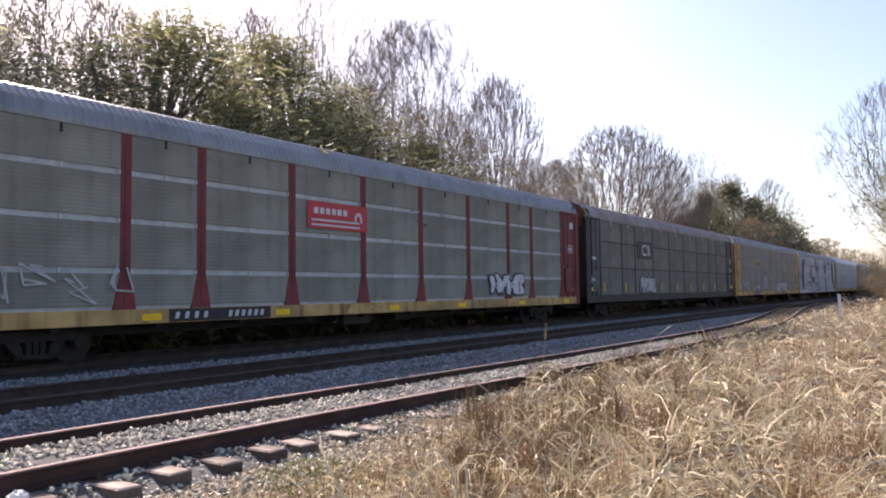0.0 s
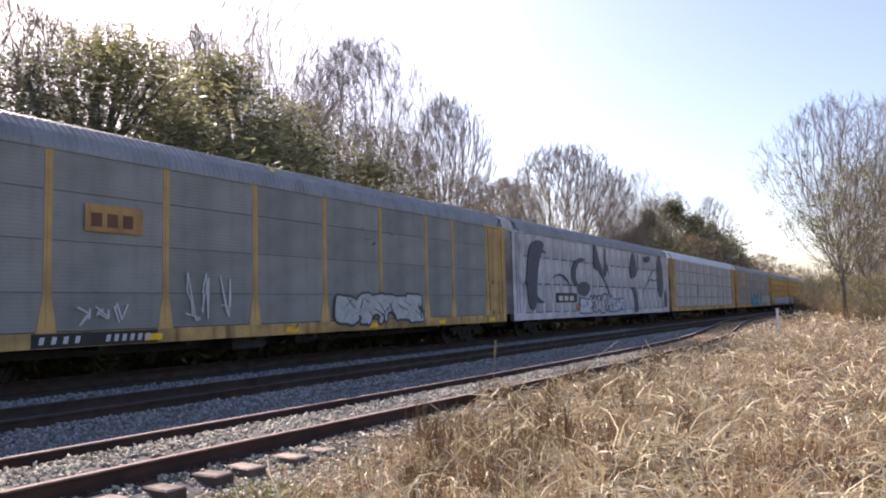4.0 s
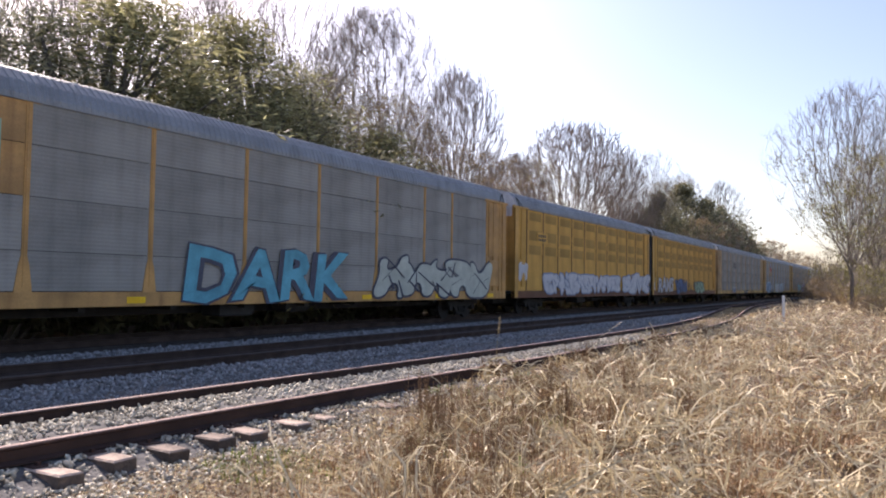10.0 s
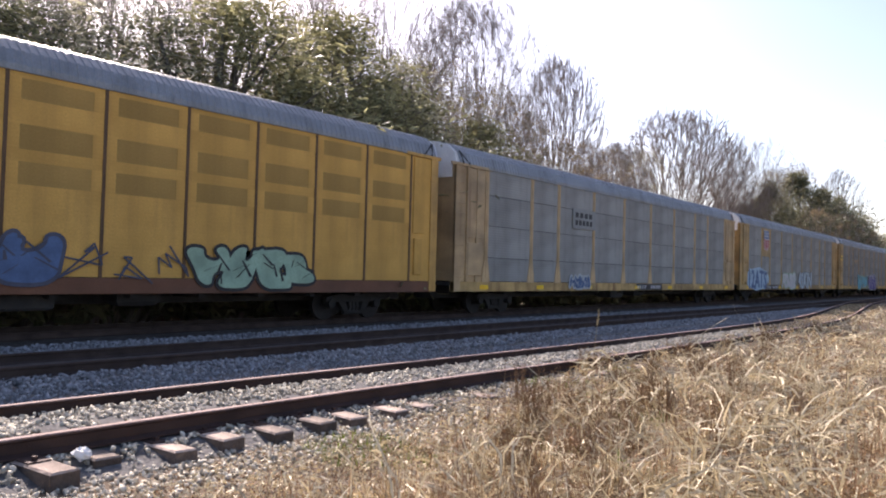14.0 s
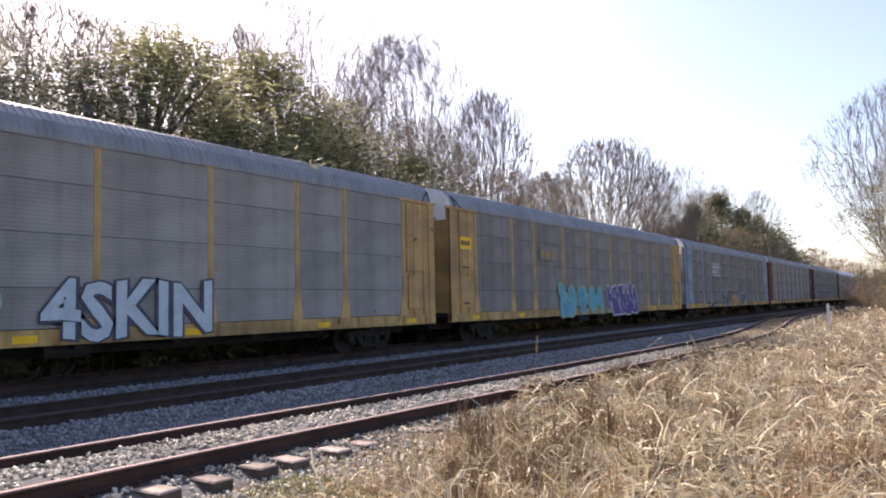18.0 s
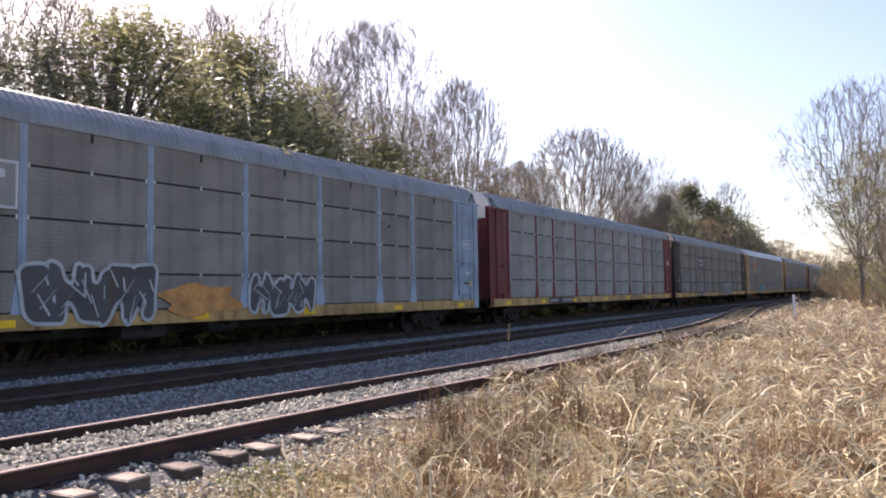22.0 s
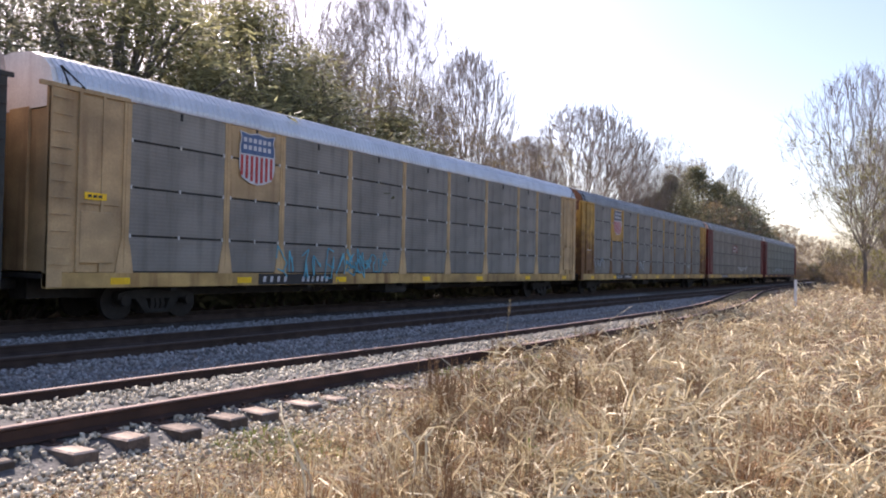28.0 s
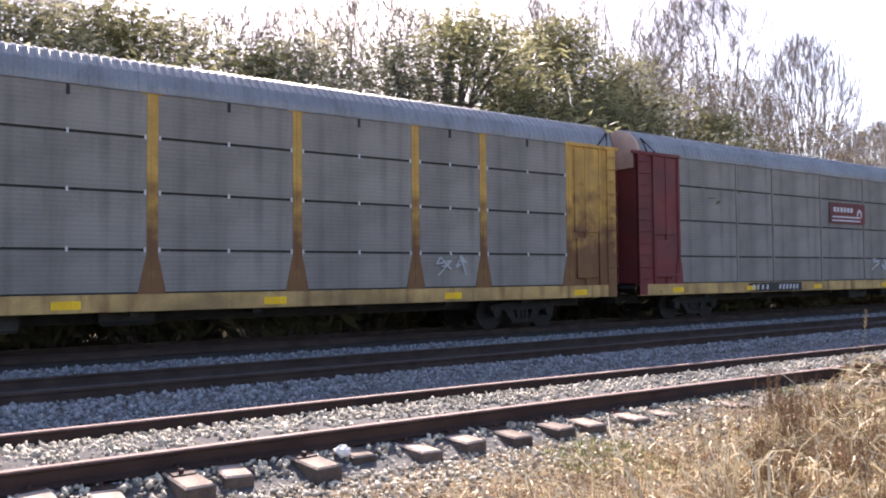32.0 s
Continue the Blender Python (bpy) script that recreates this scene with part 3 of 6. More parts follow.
def autorack(spec):
    """A covered auto carrier: flat car, side panels in posts, corrugated roof, end doors, two trucks."""
    L = spec["length"]
    car = thing("autorack", spec["label"], "rail car", "covered auto carriers of the train")
    fm, pm, rm, sm = spec["frame"], spec["panel"], spec["roof"], spec.get("sill", spec["frame"])
    cap = spec.get("cap", M["white"])
    y_face = -HALF_W
    # flat car
    sill = Shape().box(-L / 2, L / 2, y_face - 0.02, y_face + 0.12, SILL0, SILL1 - 0.012, 0.01)
    part("side_sill", sill, sm, car)
    part("side_sill", Shape().box(-L / 2, L / 2, HALF_W - 0.12, HALF_W + 0.02, SILL0, SILL1 - 0.012), sm, car)
    under = Shape().box(-L / 2, L / 2, -1.45, 1.45, 0.98, 1.08).box(-L / 2 + 0.3, L / 2 - 0.3, -0.35, 0.35, 0.52, 0.98)
    for i in range(10):
        x = -L / 2 + 3.2 + (L - 6.4) * i / 9
        under.box(x - 0.08, x + 0.08, -1.42, 1.42, 0.68, 0.98)
    under.box(-1.9, -0.7, -1.2, -0.5, 0.45, 0.95, 0.05).box(0.6, 1.6, -1.15, -0.6, 0.5, 0.95, 0.1)
    part("underframe", under, M["dark"], car, "dark steel underframe")
    for sgn in (-1, 1):
        cp = Shape().box(min(sgn * (L / 2 - 0.2), sgn * (L / 2 + spec["gap"] / 2 - 0.02)), max(sgn * (L / 2 - 0.2), sgn * (L / 2 + spec["gap"] / 2 - 0.02)), -0.1, 0.1, 0.72, 0.95, 0.02)
        part("coupler", cp, M["truck"], car)
        truck(car, sgn * (L / 2 - 3.0))
    # side facing the camera
    cols, ends = spec["cols"], spec["end"]
    total = L - 2 * ends
    k = total / sum(cols)
    rows = spec["rows"]
    xs, x = [-total / 2], -total / 2
    for c in cols:
        x += c * k
        xs.append(x)
    pw, flare = spec["post"]
    post = shared(("post", pw, flare, fm.name), lambda: post_mesh(pw, flare, fm, flare > 0))
    plain = shared(("post", pw * 0.6, 0, pm.name), lambda: post_mesh(pw * 0.6, 0, pm, False))
    for i, x in enumerate(xs):
        part("post", plain if 0 < i < spec.get("plain_posts", 0) else post, None, car, "", (x, 0, 0))
    zs = [SILL1 + (EAVE - SILL1) * r for r in rows]
    logo = spec.get("logo_bay")
    for i in range(len(xs) - 1):
        for j in range(len(zs) - 1):
            w, h = xs[i + 1] - xs[i], zs[j + 1] - zs[j]
            own = logo is not None and logo[0] == i and zs[j] >= logo[1] - 0.3
            mat = spec.get("logo_paint", fm) if own else (spec["alt"] if spec.get("alt") and j in spec["alt_rows"] else pm)
            key = ("panel", round(w, 2), round(h, 2), mat.name, spec.get("lap", 1))
            lap = 0.024 * spec.get("lap", 1)
            me = shared(key, lambda: Shape().plate([(-w / 2 + pw / 2 - 0.02, lap), (w / 2 - pw / 2 + 0.02, lap), (w / 2 - pw / 2 + 0.02, h - lap), (-w / 2 + pw / 2 - 0.02, h - lap)], y_face, y_face + 0.03).mesh("panel", mat))
            if mat is spec.get("alt"):
                edge = shared(("edge", round(h, 2), pm.name), lambda: Shape().plate([(-0.11, 0), (0.11, 0), (0.11, h), (-0.11, h)], y_face - 0.006, y_face + 0.01).mesh("panel_edge", pm))
                for x in (xs[i] + 0.14, xs[i + 1] - 0.14):
                    part("panel_edge", edge, None, car, "", (x, 0, zs[j]))
            part("panel", me, None, car, "", ((xs[i] + xs[i + 1]) / 2, 0, zs[j]))
    back = Shape().box(-total / 2, total / 2, y_face + 0.034, y_face + 0.05, SILL1 - 0.02, EAVE - 0.01)
    part("backing", back, spec.get("behind", M["seam"]), car, "steel behind the panel seams")
    part("far_side", Shape().box(-L / 2, L / 2, HALF_W - 0.05, HALF_W, SILL1 - 0.012, EAVE), pm, car)
    if spec.get("clips"):
        clip = shared("clip", lambda: Shape().box(-0.02, 0.02, y_face - 0.02, y_face + 0.01, -0.045, 0.045).mesh("clip", M["clip"]))
        for i in range(len(xs) - 1):
            for z in zs[1:-1]:
                for x in (xs[i] + pw / 2 + 0.03, (xs[i] + xs[i + 1]) / 2, xs[i + 1] - pw / 2 - 0.03):
                    part("clip", clip, None, car, "small bright panel clip", (x, 0, z))
    if spec.get("hangers"):
        hanger = shared(("hanger", spec["hangers"] == "pale"), lambda: Shape().box(-0.03, 0.03, y_face - 0.015, y_face + 0.01, EAVE - 0.28, EAVE - 0.02).mesh("hanger", M["clip"] if spec["hangers"] == "pale" else M["seam"]))
        for i in range(len(xs) - 1):
            part("hanger", hanger, None, car, "panel hanger under the eave", ((xs[i] + xs[i + 1]) / 2, 0, 0))
    # end bays with the door gear
    for sgn in (-1, 1):
        xa, xb = sorted((sgn * (L / 2), sgn * (total / 2 + pw / 2)))
        bay = Shape().box(xa, xb, y_face + 0.008, y_face + 0.06, SILL1 - 0.008, EAVE - 0.015, 0.006)
        eb = part("end_bay", bay, spec.get("bay", fm), car)
        for q in spec.get("bay_lines", (0.3, 0.62)):
            x = xa + (xb - xa) * (q if sgn > 0 else 1 - q)
            part("door_guide", Shape().box(x - 0.035, x + 0.035, y_face - 0.05, y_face + 0.01, SILL1, EAVE - 0.05, 0.008), fm, eb)
        qa, qb = (xa + 0.62, xb - 0.1) if sgn < 0 else (xa + 0.1, xb - 0.62)
        part("access_plate", Shape().box(qa, qb, y_face - 0.03, y_face + 0.008, 2.55, EAVE - 0.16, 0.012), spec.get("bay", fm), eb)
        part("gear_box", Shape().box(qa + 0.05, qb - 0.12, y_face - 0.06, y_face + 0.008, 1.3, 2.4, 0.02), spec.get("bay", fm), eb)
        part("corner_post", Shape().box(sgn * (L / 2 - 0.16) - 0.16, sgn * (L / 2 - 0.16) + 0.16, y_face - 0.03, y_face + 0.15, SILL0 + 0.02, EAVE - 0.02, 0.01), spec.get("corner", fm), eb)
        part("header", Shape().box(xa - 0.25, xb + 0.12, y_face - 0.045, y_face + 0.008, EAVE - 0.12, EAVE - 0.02, 0.01), spec.get("corner", fm), eb)
        # ladder
        if spec.get("ladder", True):
            lx = xa + 0.22 if sgn < 0 else xb - 0.22
            ld = Shape()
            for i in range(11):
                z = SILL1 + 0.15 + i * 0.34
                ld.tube((lx - 0.2, y_face - 0.09, z), (lx + 0.2, y_face - 0.09, z), 0.014, 0.014, 5)
            tagged(part("ladder", ld, fm, eb, "side ladder of round rungs"), kind="stuff")
        # end doors
        for i in range(4):
            ya, d = -1.5 + 0.75 * i, (0.06 if i % 2 else 0.0)
            xd = sgn * (L / 2 - 0.1 + d)
            part("door_panel", Shape().box(xd - 0.04, xd + 0.04, ya, ya + 0.745, SILL1, 4.55, 0.015), spec.get("door", fm), car, spec.get("door_label", ""))
        c = Shape()
        n = len(ROOF)
        for x in (sgn * (L / 2 - 0.02), sgn * (L / 2 - 0.45)):
            c.v += [(x, y * 0.985, z - 0.01) for y, z in ROOF] + [(x, 1.5, 4.5), (x, -1.5, 4.5)]
        m = n + 2
        c.f += [tuple(range(m)), tuple(range(2 * m - 1, m - 1, -1))] + [(i, m + i, m + (i + 1) % m, (i + 1) % m) for i in range(m)]
        part("end_cap", c, cap, car, spec.get("cap_label", "pale roof end cap"))
    for sgn in (-1, 1):
        x = sgn * (L / 2 - 0.35)
        part("roof_strut", Shape().tube((x, -1.62, 4.95), (x + 0.12 * sgn, -1.50, 5.36), 0.025, 0.025, 5).tube((x - 0.35 * sgn, -1.62, 4.95), (x + 0.12 * sgn, -1.50, 5.36), 0.025, 0.025, 5), M["seam"], car)
    rf = shared(("roof", round(L, 2), rm.name, spec.get("ribbed", True)), lambda: roof_mesh(L - 0.25, rm, spec.get("ribbed", True)))
    part("roof", rf, None, car, "corrugated steel roof")
    part("eave_rail", Shape().box(-L / 2 + 0.1, L / 2 - 0.1, -1.605, -1.55, 4.90, 4.965, 0.01), spec.get("eave", rm), car)
    # reflectors and number boards on the sill
    yf = y_face - 0.025
    for q in spec.get("reflect", (0.06, 0.19, 0.33, 0.5, 0.64, 0.8, 0.95)):
        x = -L / 2 + L * q
        part("reflector", shared("reflector", lambda: Shape().box(-0.24, 0.24, yf - 0.004, yf + 0.004, SILL0 + 0.07, SILL0 + 0.22).mesh("reflector", M["yellow_mark"])), None, car, "yellow reflective strip", (x, 0, 0))
    if spec.get("board", True):
        x = -L / 2 + L * spec.get("board_at", 0.28)
        b = part("number_board", Shape().box(x - 1.5, x + 1.5, yf - 0.003, yf + 0.006, SILL0 + 0.02, SILL1 - 0.03), G_BLACK, car, "black board with white bars")
        bar = shared("bar", lambda: Shape().plate([(0, SILL0 + 0.09), (0.10, SILL0 + 0.09), (0.13, SILL0 + 0.24), (0.03, SILL0 + 0.24)], yf - 0.008, yf - 0.004).mesh("bar", G_WHITE))
        for a in [-1.35 + i * 0.26 for i in range(4)] + [0.15 + i * 0.2 for i in range(6)]:
            part("bar", bar, None, b, "", (x + a, 0, 0))
    for make in spec.get("marks", ()):
        make(car, L, y_face - 0.006, xs)
    return car


# ---------------------------------------------------------------- marks on the cars
def plate_mark(name, outline, mat, parent, y, label=""):
    return part(name, Shape().plate(outline, y - 0.004, y + 0.004), mat, parent, label)


def shield(bay, z0, w=1.35, h=1.75, top=G_BLUE, stripes=G_RED):
    """A shield with a plain blue head, two white bars in it and upright stripes below."""
    def make(car, L, y, xs):
        cx = (xs[bay] + xs[bay + 1]) / 2
        def out(sx, sz, d):
            pts = [(-0.5, 1.0), (-0.25, 0.96), (0, 1.0), (0.25, 0.96), (0.5, 1.0), (0.46, 0.86), (0.5, 0.7), (0.5, 0.3), (0.42, 0.12), (0.2, 0.03), (0, 0.0), (-0.2, 0.03), (-0.42, 0.12), (-0.5, 0.3), (-0.5, 0.7), (-0.46, 0.86)]
            return [(cx + a * w * sx, z0 + h / 2 + (b - 0.5) * h * sz) for a, b in pts][::-1]
        y -= 0.035
        base = plate_mark("shield", out(1, 1, 0), G_WHITE, car, y, "painted shield with red and white stripes under a blue head")
        head = [(cx + a * w * 0.94, z0 + b * h) for a, b in [(-0.5, 0.58), (0.5, 0.58), (0.5, 0.70), (0.46, 0.86), (0.49, 0.975), (0.25, 0.94), (0, 0.975), (-0.25, 0.94), (-0.49, 0.975), (-0.46, 0.86), (-0.5, 0.70)]]
        plate_mark("shield_head", head, top, base, y - 0.008)
        for i in range(7):
            a = -0.44 + i * 0.138
            zb = 0.04 + 0.36 * abs(a) ** 1.5 * 1.2
            part("stripe", Shape().box(cx + a * w - 0.035, cx + a * w + 0.05, y - 0.012, y - 0.004, z0 + zb * h, z0 + 0.55 * h), stripes, base)
        for z in (0.66, 0.8):
            for i in range(6):
                part("bar", Shape().box(cx - 0.5 + i * 0.17, cx - 0.5 + i * 0.17 + 0.11, y - 0.016, y - 0.011, z0 + z * h, z0 + (z + 0.085) * h), G_WHITE, base)
    return make


def sign(x, z, w, h, back, bars, rows=2, inset=0.03, swoosh=False):
    """A rectangular logo board with plain bars. x is a share of the car's length."""
    def make(car, L, y, xs):
        cx = -L / 2 + L * x
        y -= 0.04
        b = plate_mark("logo_board", [(cx - w / 2, z), (cx + w / 2, z), (cx + w / 2, z + h), (cx - w / 2, z + h)], back, car, y, "painted logo board with plain bars")
        def bar(x0, x1, z0, z1):
            part("bar", Shape().box(x0, x1, y - 0.009, y - 0.004, z0, z1), bars, b)
        if swoosh:
            bar(cx - w * 0.44, cx + w * 0.36, z + h * 0.10, z + h * 0.17)
            bar(cx - w * 0.44, cx + w * 0.36, z + h * 0.28, z + h * 0.35)
            for i in range(6):
                bar(cx - w * 0.40 + i * w * 0.095, cx - w * 0.40 + i * w * 0.095 + w * 0.065, z + h * 0.55, z + h * 0.78)
            ring = [(cx + w * 0.34 + 0.17 * math.cos(t), z + h * 0.42 + 0.24 * math.sin(t)) for t in np.linspace(3.3, -0.3, 12)]
            ring += [(cx + w * 0.34 + 0.09 * math.cos(t), z + h * 0.42 + 0.14 * math.sin(t)) for t in np.linspace(-0.3, 3.3, 12)]
            part("hook", Shape().plate(ring, y - 0.009, y - 0.004), bars, b)
        else:
            for r in range(rows):
                n = 3 if rows == 1 else 5 - r
                for i in range(n):
                    a = cx - w * 0.4 + w * 0.8 * i / n
                    bar(a, a + w * 0.8 / n * 0.68, z + h * (0.18 + 0.75 * r / rows), z + h * (0.18 + 0.75 * r / rows + 0.5 / rows))
    return make


def ribbon_emblem(x, z, size, back=None, half=1.45):
    """A wide emblem like one folded ribbon, on an optional board."""
    def make(car, L, y, xs):
        cx = -L / 2 + L * x
        y -= 0.04
        par = car
        if back is not None:
            par = plate_mark("logo_board", [(cx - size * half, z - 0.2), (cx + size * half, z - 0.2), (cx + size * half, z + size + 0.2), (cx - size * half, z + size + 0.2)], back, car, y, "black logo board with a white emblem")
        w, s = size * 0.17, Shape()
        hook = [(cx - size * 0.1, z + size), (cx - size * 0.75, z + size), (cx - size, z + size * 0.75), (cx - size, z + size * 0.25), (cx - size * 0.75, z), (cx + size * 0.14, z),
                (cx + size * 0.14 + w, z + w), (cx - size * 0.7, z + w), (cx - size + w, z + size * 0.3), (cx - size + w, z + size * 0.7), (cx - size * 0.7, z + size - w), (cx - size * 0.1, z + size - w)]
        s.plate(hook, y - 0.012, y - 0.004)
        a = cx + size * 0.12
        b = a + size * 0.62
        s.plate([(a, z + size), (a + w * 1.2, z + size), (b, z + w * 1.1), (b, z + size), (b + w, z + size), (b + w, z), (b - w * 0.3, z)], y - 0.015, y - 0.006)
        part("emblem", s, G_WHITE, par, "white painted emblem")
    return make


def block_emblem(x, z, w, h):
    """A white-edged board with a stout hooked shape and a tee-shaped one."""
    def make(car, L, y, xs):
        cx = -L / 2 + L * x
        y -= 0.04
        b = plate_mark("logo_board", [(cx - w / 2, z), (cx + w / 2, z), (cx + w / 2, z + h), (cx - w / 2, z + h)], G_WHITE, car, y, "grey logo board with a white rim and emblem")
        part("board_face", Shape().box(cx - w / 2 + 0.06, cx + w / 2 - 0.06, y - 0.009, y - 0.005, z + 0.06, z + h - 0.06), P_BLUE, b)
        s, q = Shape(), h * 0.17
        x0, x1, z0, z1 = cx - w * 0.4, cx + w * 0.03, z + h * 0.2, z + h * 0.8
        s.plate([(x0, z0), (x1, z0), (x1, z0 + (z1 - z0) * 0.55), (x0 + (x1 - x0) * 0.5, z0 + (z1 - z0) * 0.55), (x0 + (x1 - x0) * 0.5, z0 + (z1 - z0) * 0.4), (x1 - q, z0 + (z1 - z0) * 0.4), (x1 - q, z0 + q), (x0 + q, z0 + q), (x0 + q, z1 - q), (x1, z1 - q), (x1, z1), (x0, z1)], y - 0.015, y - 0.0095)
        a = cx + w * 0.24
        s.plate([(a - q / 2, z0), (a + q / 2, z0), (a + q / 2, z1 - q), (a + w * 0.15, z1 - q), (a + w * 0.15, z1), (a - w * 0.17, z1), (a - w * 0.17, z1 - q), (a - q / 2, z1 - q)], y - 0.015, y - 0.0095)
        part("emblem", s, G_WHITE, b, "white painted emblem")
    return make


def word(text, x, z, w, h, fill, edge, slant=0.0):
    """Spray-painted letters with an outline, in fat strokes."""
    def make(car, L, y, xs):
        cx = -L / 2 + L * x
        y -= 0.045
        last = car
        for off, mat, lift in ((0.075, edge, 0.0), (0.03, fill, 0.006)):
            cu = bpy.data.curves.new("lettering", "FONT")
            cu.body, cu.size, cu.offset, cu.extrude, cu.shear, cu.resolution_u = text, 1.0, off, 0.003, slant, 2
            tmp = bpy.data.objects.new("tmp", cu)
            me = bpy.data.meshes.new_from_object(tmp)
            bpy.data.objects.remove(tmp)
            bpy.data.curves.remove(cu)
            co = np.empty(len(me.vertices) * 3)
            me.vertices.foreach_get("co", co)
            co = co.reshape(-1, 3)
            lo, hi = co[:, :2].min(0), co[:, :2].max(0)
            g = 0.09 if lift == 0 else 0.0
            px = cx + ((co[:, 0] - lo[0]) / (hi[0] - lo[0]) - 0.5) * (w + g)
            pz = z - g / 2 + (co[:, 1] - lo[1]) / (hi[1] - lo[1]) * (h + g)
            pz = pz + 0.05 * np.sin(px * 3.1)
            out = np.stack([px, y - lift - co[:, 2], pz], -1)
            me.vertices.foreach_set("co", out.astype(np.float32).ravel())
            me.materials.clear()
            me.materials.append(mat)
            me.update()
            last = part("graffiti" if lift == 0 else "letters", me, None, last, "spray-painted graffiti letters" if lift == 0 else "")
    return make


def scrawl(x, z, w, h, fill, edge, n=5, seed=1, thin=False):
    """Unreadable graffiti: a row of swollen or wiry strokes."""
    def make(car, L, y, xs):
        rnd = random.Random(seed)
        cx = -L / 2 + L * x
        y -= 0.045
        if thin:
            s = Shape()
            for i in range(n):
                ax, rw = cx - w / 2 + w * (i + 0.5) / n, w / n * 0.62
                px, pz = ax - rw * 0.6, z + rnd.uniform(0, h)
                for k in range(6):
                    qx, qz = ax + rnd.uniform(-0.8, 0.8) * rw, z + rnd.uniform(0, h)
                    nx, nz = -(qz - pz), qx - px
                    q = 0.018 / max(0.05, math.hypot(nx, nz))
                    s.plate([(px - nx * q, pz - nz * q), (qx - nx * q, qz - nz * q), (qx + nx * q, qz + nz * q), (px + nx * q, pz + nz * q)], y - 0.003 - 0.0012 * k, y + 0.002)
                    px, pz = qx, qz
            tagged(part("scribble", s, edge, car, "wiry spray-painted scribble"), kind="stuff")
            return
        for i in range(n):
            ax = cx - w / 2 + w * (i + 0.5) / n
            rw, rh = w / n * 0.68, h / 2 * rnd.uniform(0.8, 1.08)
            lean = rnd.uniform(-0.45, 0.45)

            def smooth(pts, k):
                """Rounded outline, swollen by k."""
                for _ in range(2):
                    pts = [q for a, b in zip(pts, pts[1:] + pts[:1]) for q in ((a[0] * 0.72 + b[0] * 0.28, a[1] * 0.72 + b[1] * 0.28), (a[0] * 0.28 + b[0] * 0.72, a[1] * 0.28 + b[1] * 0.72))]
                out = []
                for m, (u, v) in enumerate(pts):
                    a, b = pts[m - 1], pts[(m + 1) % len(pts)]
                    nx, nz = (b[1] - a[1]) * rh, -(b[0] - a[0]) * rw
                    ln = math.hypot(nx, nz) or 1.0
                    out.append((ax + rw * (u + lean * v) + nx / ln * k, z + h / 2 + rh * v + nz / ln * k))
                return out
            # a stout block with notches cut from above, below or the side, like no letter
            def jit(p, q):
                return (p + rnd.uniform(-0.28, 0.28), q + rnd.uniform(-0.16, 0.16))
            kind = rnd.randrange(4)
            pts = [jit(-1, -1)]
            pts += [jit(-0.3, -1), jit(-0.2, -0.3), jit(0.25, -0.35), jit(0.3, -1)] if kind in (0, 2) else [jit(0, -1.05)]
            pts += [jit(1, -1)]
            pts += [jit(0.95, -0.35), jit(0.35, -0.15), jit(0.95, 0.2)] if kind == 1 else [jit(0.85, 0)]
            pts += [jit(1, 0.95)]
            pts += [jit(0.3, 1), jit(0.15, 0.35), jit(-0.25, 0.4), jit(-0.35, 1)] if kind in (2, 3) else [jit(0, 1.05)]
            pts += [jit(-1, 0.95), jit(-0.85, 0)]
            lift = 0.001 * (i % 3)
            g = part("graffiti_figure", Shape().plate(smooth(pts, 0.05), y - 0.003 - lift, y + 0.003), edge, car, "unreadable spray-painted figure")
            part("fill", Shape().plate(smooth(pts, -0.03), y - 0.011 - lift, y - 0.007), fill, g)
            hooks = Shape()
            for k in range(4):
                hx, hz, tilt = rnd.uniform(-0.6, 0.6), rnd.uniform(-0.6, 0.6), rnd.uniform(-0.5, 0.5)
                a, b = rnd.uniform(0.03, 0.07), rnd.uniform(0.15, 0.5)
                hooks.plate([(ax + rw * (hx + lean * hz + u), z + h / 2 + rh * (hz + v)) for u, v in ((-a - tilt, -b), (a - tilt, -b * 0.9), (a * 0.6 + tilt, b), (-a * 0.6 + tilt, b * 0.9))], y - 0.016 - lift - 0.001 * k, y - 0.0135)
            tagged(part("inner_stroke", hooks, edge, g), kind="stuff")
    return make


def blob(x, z, w, h, mat, seed=0, lobes=3, wob=0.3, deep=0.045):
    """One painted figure with an uneven outline."""
    def make(car, L, y, xs):
        rnd = random.Random(seed)
        cx = -L / 2 + L * x
        a, b = rnd.uniform(0, 6), rnd.uniform(0, 6)
        pts = [(cx + w / 2 * (1 + wob * math.sin(lobes * t + a)) * math.cos(t), z + h / 2 + h / 2 * (1 + wob * 0.7 * math.sin((lobes + 1) * t + b)) * math.sin(t)) for t in np.linspace(0, 6.283, 29)[:-1]]
        plate_mark("painted_figure", pts, mat, car, y - deep, "spray-painted patch")
    return make


def arc(x, z, r, w, t0, t1, mat, squash=1.0):
    def make(car, L, y, xs):
        cx = -L / 2 + L * x
        ts = np.linspace(t0, t1, 22)
        k = np.sin(np.linspace(0.25, 2.9, 22))
        o = [(cx + (r + w * b / 2) * math.cos(t), z + (r + w * b / 2) * squash * math.sin(t)) for t, b in zip(ts, k)]
        o += [(cx + (r - w * b / 2) * math.cos(t), z + (r - w * b / 2) * squash * math.sin(t)) for t, b in zip(ts[::-1], k[::-1])]
        plate_mark("painted_figure", o, mat, car, y - 0.05, "dark spray-painted sweep")
    return make


